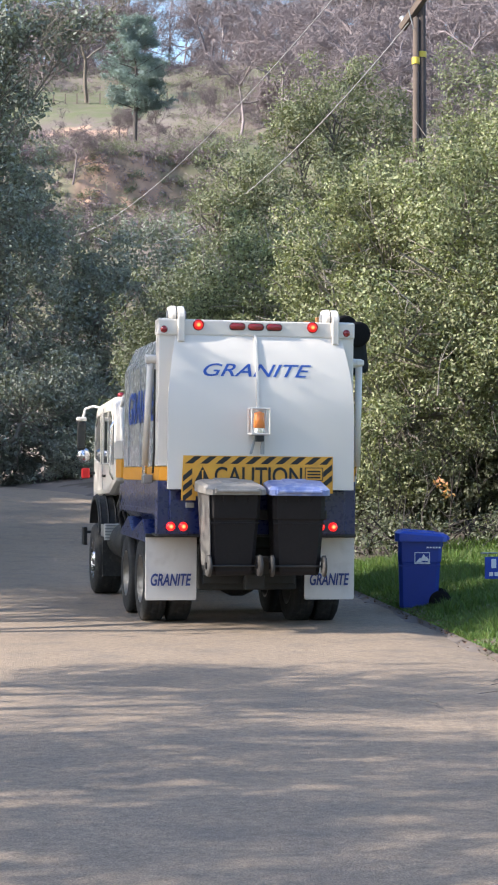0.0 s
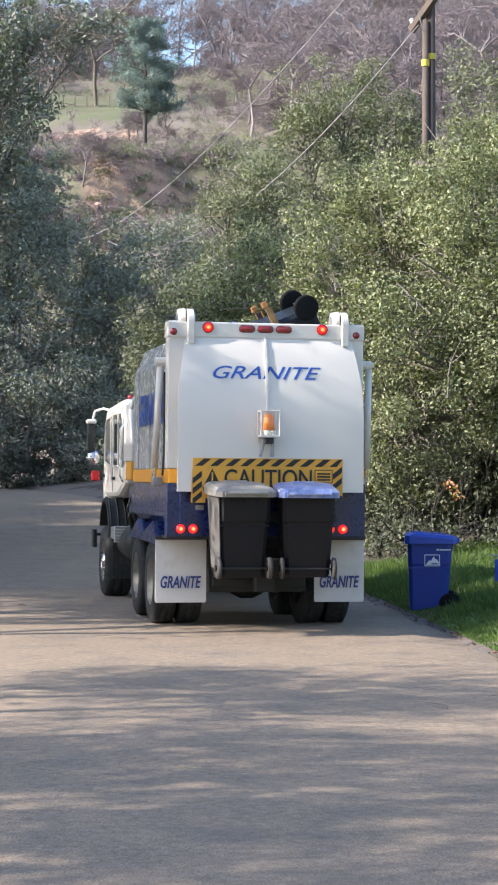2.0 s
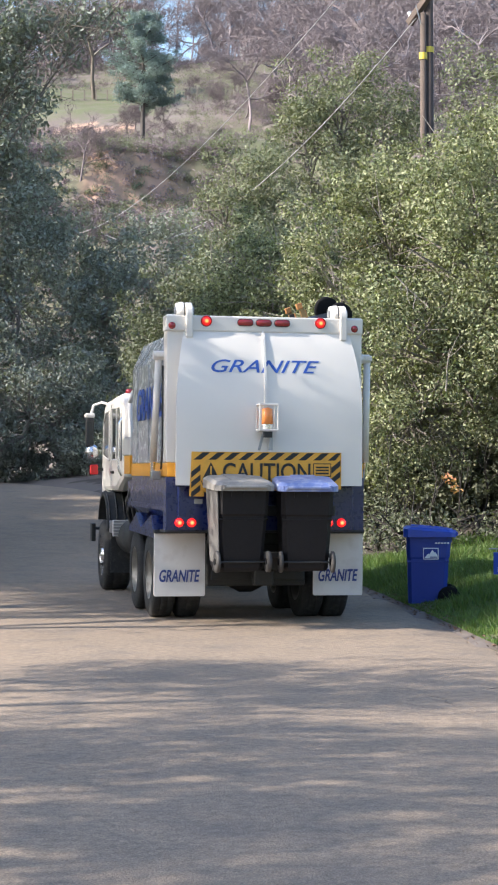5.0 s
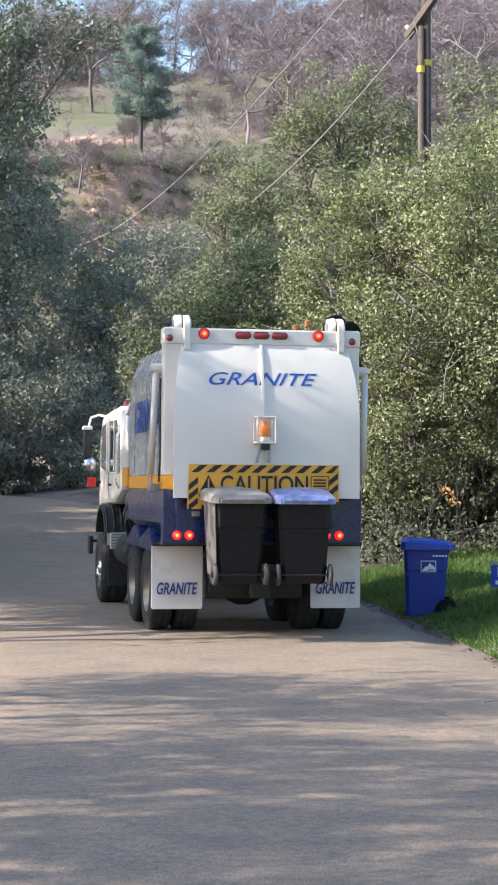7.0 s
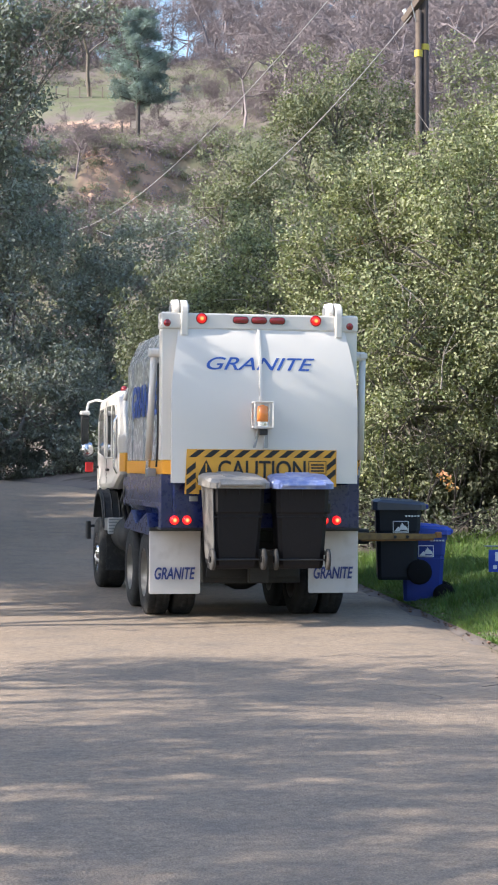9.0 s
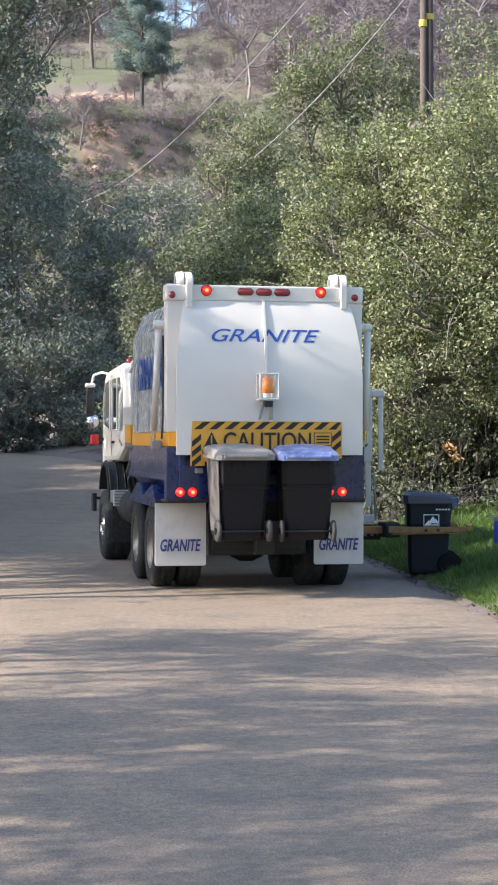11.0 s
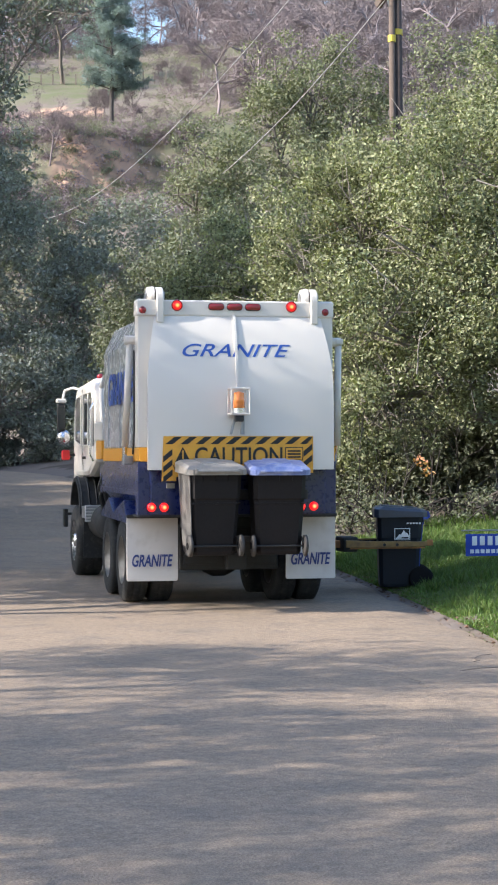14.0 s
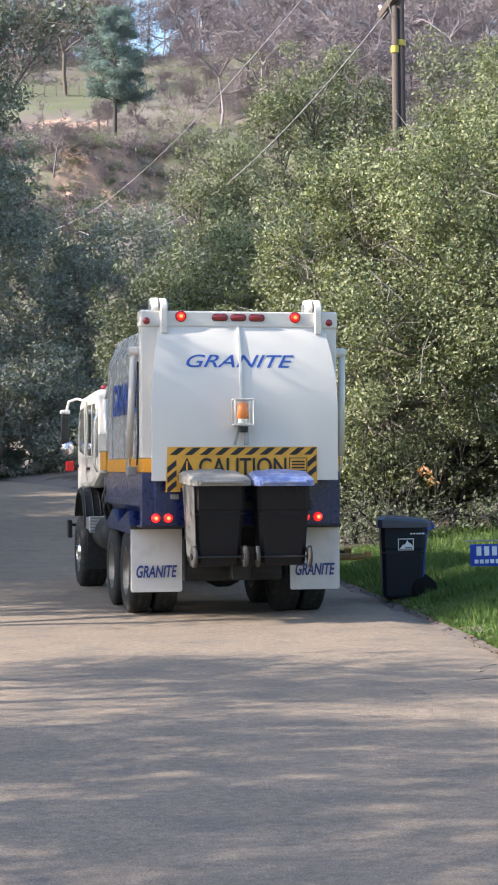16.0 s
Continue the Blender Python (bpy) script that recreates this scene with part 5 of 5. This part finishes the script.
# unseen trees on the near left bank, whose shadows fall across the lane
# The last five are added behind and beside the camera to cut sky light.
NEAR = ((-13.5, 23.2, 9.3, 1.1, 0.62), (-8.2, 22.9, 6.0, 0.8, 0.6), (-7.6, 20.6, 7.0, 0.6, 0.8), (-12.5, 12.5, 9.0, 0.62, 0.7), (-12.5, 8.2, 8.5, 0.85, 0.58), (-12.7, 3.6, 8.8, 0.9, 0.6),
        (-13.5, -1.0, 9.4, 0.9, 0.7), (-12.5, 35.6, 6.0, 1.2, 0.72), (-12.5, 29.6, 5.6, 1.1, 0.72), (-13.2, 42, 5.8, 1.15, 0.72), (-15.5, 49.2, 6.4, 1.2, 0.72), (-18, 57.2, 9.0, 1.4, 0.6),
        (-21.5, 63, 10.2, 1.25, 0.62), (-13.0, 21.0, 10.1, 0.7, 0.6), (-8, -14, 7, 1.8, 1.9), (1, -20, 8, 2.0, 1.9), (9, -15, 7, 1.8, 1.9), (14, -2, 6, 1.5, 1.9), (13, 10, 6, 1.4, 1.9))
for k, (x, y, z, s, gap) in enumerate(NEAR):
    oak("oak_tree", x, y, [(x, y, z, 2.5 * s, 2.7 * s, 2.2 * s), (x + 1.6 * s, y + 1.2, z - 1.6, 1.5 * s, 1.6 * s, 1.2 * s), (x - 1.2, y - 2.0 * s, z + 1.2, 1.6 * s, 1.8 * s, 1.4 * s), (x - 1.0, y + 2.2 * s, z - 0.4, 1.4 * s, 1.6 * s, 1.3 * s)], LEAF_HAZE, gap, 90 if x < -12 and y > 27 else 28, 0.072 if gap < 1.5 else 0.13, 60 + k, "unseen live oak that shades the scene", "trees on the near bank")


def bare_tree(x, y, h, seed, label, material, depth=3, spread=0.62):
    rng = np.random.default_rng(seed)
    segs = grow(rng, (0, 0, -0.3), (0.05, 0, 1), h * 0.36, h * 0.0135, depth, [], spread, kids=3, shrink=0.62)
    ob = thing("bare_tree", pose(x, y, land_z(x, y)), label, "tree", "bare trees on the hill")
    t = new("crown", branch_mesh("crown", segs, material, 3))
    t.parent = ob
    tips = np.array([s[1] for s in segs if s[3] < h * 0.0135 * 0.52 ** depth], float)
    w = new("twig_spray", leaf_mesh("twig_spray", tips, np.full(len(tips), 0.06 * h), 13, 0.014 * h, material, rng, 0.035, 0.2, 0.0, 0.1))
    w.parent = tagged(ob)
    tagged(w, "", kind="stuff")
    return ob


def hill_woods():
    rng = np.random.default_rng(77)
    kinds = [bare_tree(-15.7, 180, 18, 101, "bare grey oak with thick forked trunk on the grass slope", BARK, 3),
             bare_tree(1.2, 215, 15, 102, "bare grey-brown winter tree on the hillside", TWIG_HAZE, 3, 0.5),
             bare_tree(12.0, 190, 14, 103, "bare grey-brown winter tree on the hillside", TWIG_HAZE, 3, 0.6),
             bare_tree(-12.1, 127, 7.0, 104, "low bare tree with spreading crooked limbs", SHRUB_TWIG, 3, 0.85)]
    for k in range(175):
        y = 135 + 112 * rng.random() ** 0.8
        w = y * 0.16
        x = -w + 2 * w * rng.random()
        if x < -0.01 * y and 135 < y < 192:
            continue
        if -0.075 * y < x < -0.03 * y and y < 200:
            continue
        if abs(x - 0.9) < 3.2 and 170 < y < 223:
            continue
        m = pose(x, y, land_z(x, y), rng.normal() * 4, rng.normal() * 4, rng.random() * 360)
        ob = copy_thing(kinds[int(rng.integers(1, 3))], m)
        ob.scale = (Vector((1, 1, 1)) * (0.6 + 0.5 * rng.random()))
    for k in range(120):
        y = 100 + 100 * rng.random()
        x = -0.14 * y + 0.30 * y * rng.random()
        if x < -7 and (158 < y + 0.1 * x < 184 or 122 < y + 0.1 * x < 138):
            continue
        ob = copy_thing(kinds[3], pose(x, y, land_z(x, y), 0, 0, rng.random() * 360))
        ob.scale = (Vector((1, 1, 1)) * (0.3 + 0.4 * rng.random()))


hill_woods()


def grey_pine():
    """A tall thin-leaved pine on the slope."""
    rng = np.random.default_rng(55)
    x, y = -8.6, 140.0
    g = land_z(x, y)
    ob = thing("grey_pine", pose(x, y, g), "tall hazy blue-green pine on the hillside", "tree")
    h = 10.2
    segs = [((0, 0, -0.5), (0.1, 0, h * 0.5), 0.2, 0.14), ((0.1, 0, h * 0.5), (0, 0, h), 0.14, 0.03)]
    cs, rs = [], []
    for k in range(70):
        s = rng.random()
        z = h * (0.30 + 0.68 * s)
        reach = (0.35 + 2.35 * math.sin(min(1.0, (1 - s) * 1.25 + 0.08) * math.pi * 0.55)) * (0.6 + 0.5 * rng.random())
        a = rng.random() * 6.283
        tip = np.array([reach * math.cos(a), reach * math.sin(a), z + 0.25 * reach])
        segs.append(((0, 0, z - 0.2), tuple(tip), 0.05, 0.015))
        for q in (0.35, 0.6, 0.8, 1.0):
            cs.append(np.array([0, 0, z - 0.2]) * (1 - q) + tip * q + rng.normal(size=3) * 0.15)
            rs.append(0.55)
    t = new("trunk", branch_mesh("trunk", segs, BARK_DARK, 6))
    t.parent = ob
    c = new("crown", leaf_mesh("crown", np.array(cs), np.array(rs), 120, 0.12, NEEDLE, rng, 0.22, 0.5, 0.5, 0.2))
    c.parent = ob


grey_pine()


def hill_house():
    x, y = 1.0, 221.0
    g = land_z(x, y)
    ob = thing("house", pose(x, y, g + 0.2, 0, 0, 12), "pale house far up among bare trees", "house")
    part("wall", box(-2.6, 2.6, -2, 2, -1.0, 2.4), STUCCO, ob)
    part("roof", prism([(-3.0, 2.4), (3.0, 2.4), (2.2, 3.4), (-2.2, 3.4)], 4.6, "XZ", -2.3), ROOF, ob)
    for u in (-1.6, 0.1, 1.7):
        w = part("window", box(u - 0.45, u + 0.45, -2.04, -1.98, 0.7, 1.8), HOUSE_GLASS, ob)
        part("frame", box(u - 0.52, u + 0.52, -2.03, -1.99, 1.8, 1.88), STUCCO, w)


hill_house()


def hill_fence():
    ob = thing("fence", pose(-9, 172, 0), "weathered wooden fence along the hill field", "fence")
    for k in range(26):
        x = -12 + k * 1.1
        y = 6 + 1.5 * math.sin(k * 0.3)
        z = land_z(x - 9, y + 172)
        part("post", box(x - 0.07, x + 0.07, y - 0.07, y + 0.07, z - 0.2, z + 1.0), FENCE_WOOD, ob)


hill_fence()


def hill_brush():
    """Low brush over the hillside."""
    rng = np.random.default_rng(66)
    for name, m, n, lo, hi, sz in (("dry_brush", BRUSH, 9000, 98, 240, 0.12), ("green_brush", BRUSH_GREEN, 5000, 96, 215, 0.11)):
        y = lo + (hi - lo) * rng.random(n)
        x = y * (-0.17 + 0.34 * rng.random(n))
        d = y + 0.10 * x
        keep = ~((x < -6) & (((d > 160) & (d < 184)) | ((d > 125) & (d < 134) & (rng.random(n) < 0.35))))
        keep &= rng.random(n) < 0.55 + 0.45 * waves(x, y, 0.13) * (1 if name == "dry_brush" else -1)
        x, y = x[keep], y[keep]
        r = 0.35 + 0.75 * rng.random(len(x))
        c = np.stack([x, y, land(x, y) + r * 0.35], 1)
        tagged(new(name, leaf_mesh(name, c, r, 46, sz, m, rng, 0.14, 0.3, 0.4, 0.3)), "low winter brush covering the hillside", "brush", kind="stuff")


hill_brush()


def bank_brush():
    """Brush that hangs on the bare cut in the hillside."""
    rng = np.random.default_rng(67)
    for name, m, n in (("dry_brush", BRUSH, 620), ("green_brush", BRUSH_GREEN, 420)):
        x = -17 + 15 * rng.random(n)
        d = np.where(rng.random(n) < 0.5, 129.2 + 9 * rng.random(n) ** 1.5, 119 + 10.0 * rng.random(n) ** 1.4)
        y = d - 0.10 * x
        for _ in range(4):
            y = d - 0.10 * x - 5 * waves(x, y, 0.035) - 1.5 * waves(x, y, 0.16) - 1.1 * waves(x, y, 0.45)
        r = 0.25 + 0.6 * rng.random(n)
        c = np.stack([x, y, land(x, y) + r * 0.3], 1)
        tagged(new(name, leaf_mesh(name, c, r, 70, 0.14, m, rng, 0.16, 0.3, 0.4, 0.3)), "ragged brush on the bare hillside bank", "brush", kind="stuff")


bank_brush()


def grass():
    """Blades on the verge by the lane, and fallen leaves at its edges."""
    rng = np.random.default_rng(88)
    n = 140000
    y = 14 + 19.8 * rng.random(n) ** 0.8
    r = road_right(y)
    off = -0.16 + 4.6 * rng.random(n) ** 1.6
    left = rng.random(n) < 0.18
    x = np.where(left, r - wide(y) - off, r + off)
    z = land(x, y)
    hgt = (0.04 + 0.09 * rng.random(n)) * (1 + 0.7 * np.clip((y - 27.5) / 3, 0, 1)) * np.clip(0.35 + off * 1.4, 0, 1) * (0.7 + 0.6 * (waves(x, y, 1.7) > 0))
    a = rng.random(n) * 6.283
    lean = rng.normal(size=(n, 2)) * 0.45
    w = 0.011
    p = np.stack([x, y, z - 0.01], 1)
    s = np.stack([np.cos(a) * w, np.sin(a) * w, np.zeros(n)], 1)
    tip = p + np.stack([lean[:, 0] * hgt, lean[:, 1] * hgt, hgt], 1)
    v = np.stack([p - s, p + s, tip], 1).reshape(-1, 3)
    tagged(new("grass", raw_mesh("grass", v, np.arange(n * 3), 3, GRASS)), "short green roadside grass", "grass", kind="stuff")
    m = 2600
    y = 9 + 32 * rng.random(m)
    r = road_right(y)
    side = rng.random(m) < 0.55
    off = rng.normal(size=m) * 0.1
    x = np.where(side, r + off + 0.05, r - wide(y) + off - 0.1)
    zz = np.where((x < r) & (x > r - wide(y)), np.maximum(land(x, y), road_top(x, y)), land(x, y)) + 0.01
    c = np.stack([x, y, zz], 1)
    tagged(new("leaf_litter", leaf_mesh("leaf_litter", c, np.full(m, 0.01), 1, 0.022, LITTER, rng, 0.6, 1.5)), "brown fallen leaves along the lane edge", "leaves", kind="stuff")


grass()


# ---- what moves ----
def motions():
    inv = TRUCK.inverted()
    # seconds, x and z of the bin's base, tilt towards the truck
    D = BIN_REST[1]
    up = (0.75, 3.95, 116)
    edge = (1.53, 3.53, 100)
    lip = (1.43, 3.58, 102)
    rows = [(0.0, *edge), (0.2, 1.1, 3.81, 110), (0.4, *up), (3.2, *up), (3.4, 0.90, 3.88, 112), (3.6, 1.36, 3.66, 104),
            (3.8, *lip), (4.3, *lip), (4.9, 1.30, 3.68, 105), (5.4, *up), (6.65, *up), (6.8, 0.93, 3.9, 112), (6.9, 1.12, 3.8, 109), (7.0, 1.34, 3.66, 105), (7.1, *edge),
            (7.3, 1.75, 3.22, 94), (7.5, 1.86, 2.84, 84), (7.7, 1.99, 2.33, 62), (7.9, 2.02, 1.92, 47), (8.1, 1.99, 1.52, 31), (8.3, 1.82, 1.00, 12),
            (8.5, 1.68, 0.61, 4), (8.7, 1.72, 0.46, 1), (9.0, 1.96, 0.32, 0), (9.2, 2.05, 0.21, 0), (9.7, 2.30, BIN_REST[2], 0), (16.0, *BIN_REST[::2], 0)]

    def world_pose(x, z, tilt):
        return pose(x, D + 0.2 * (x - BIN_REST[0]), z, 0, 0, YAW) @ pose(0, 0, 0, 0, -tilt, 0)
    walk(black_bin, [(t, world_pose(x, z, a) @ pose(0, 0, 0, 0, 0, -13)) for t, x, z, a in rows])
    held = [r for r in rows if r[0] < 9.5] + [(9.7, 2.30, BIN_REST[2], 0), (13.2, *BIN_REST[::2], 0)]
    leave = [(t, x, BIN_REST[2], 0) for t, x in ((13.6, 2.20), (14.0, 2.11), (14.3, 2.09), (14.6, 1.91), (15.0, 1.65), (15.3, 1.39), (15.6, 1.23), (16.0, 1.22))]
    walk(gripper, [(t, inv @ world_pose(x, z, a)) for t, x, z, a in held + leave])
    for s, f in fingers:
        shut, wide = pose(-0.6, s * 0.36, 0.6, 0, 0, -s * 1), pose(-0.6, s * 0.36, 0.6, 0, 0, s * 9)
        walk(f, [(0.0, shut), (13.2, shut), (13.9, wide), (16.0, wide)])
    # the mast slides out with the gripper and back
    far = inv @ pose(1.50, 25.45, -0.09, 0, 0, 0)
    home = inv @ pose(0.85, 25.5, -0.09, 0, 0, 0)
    walk(mast, [(0.0, home), (9.1, home), (10.2, far), (13.3, far), (13.6, inv @ pose(1.40, 25.45, -0.09)), (14.0, home), (16.0, home)])


motions()
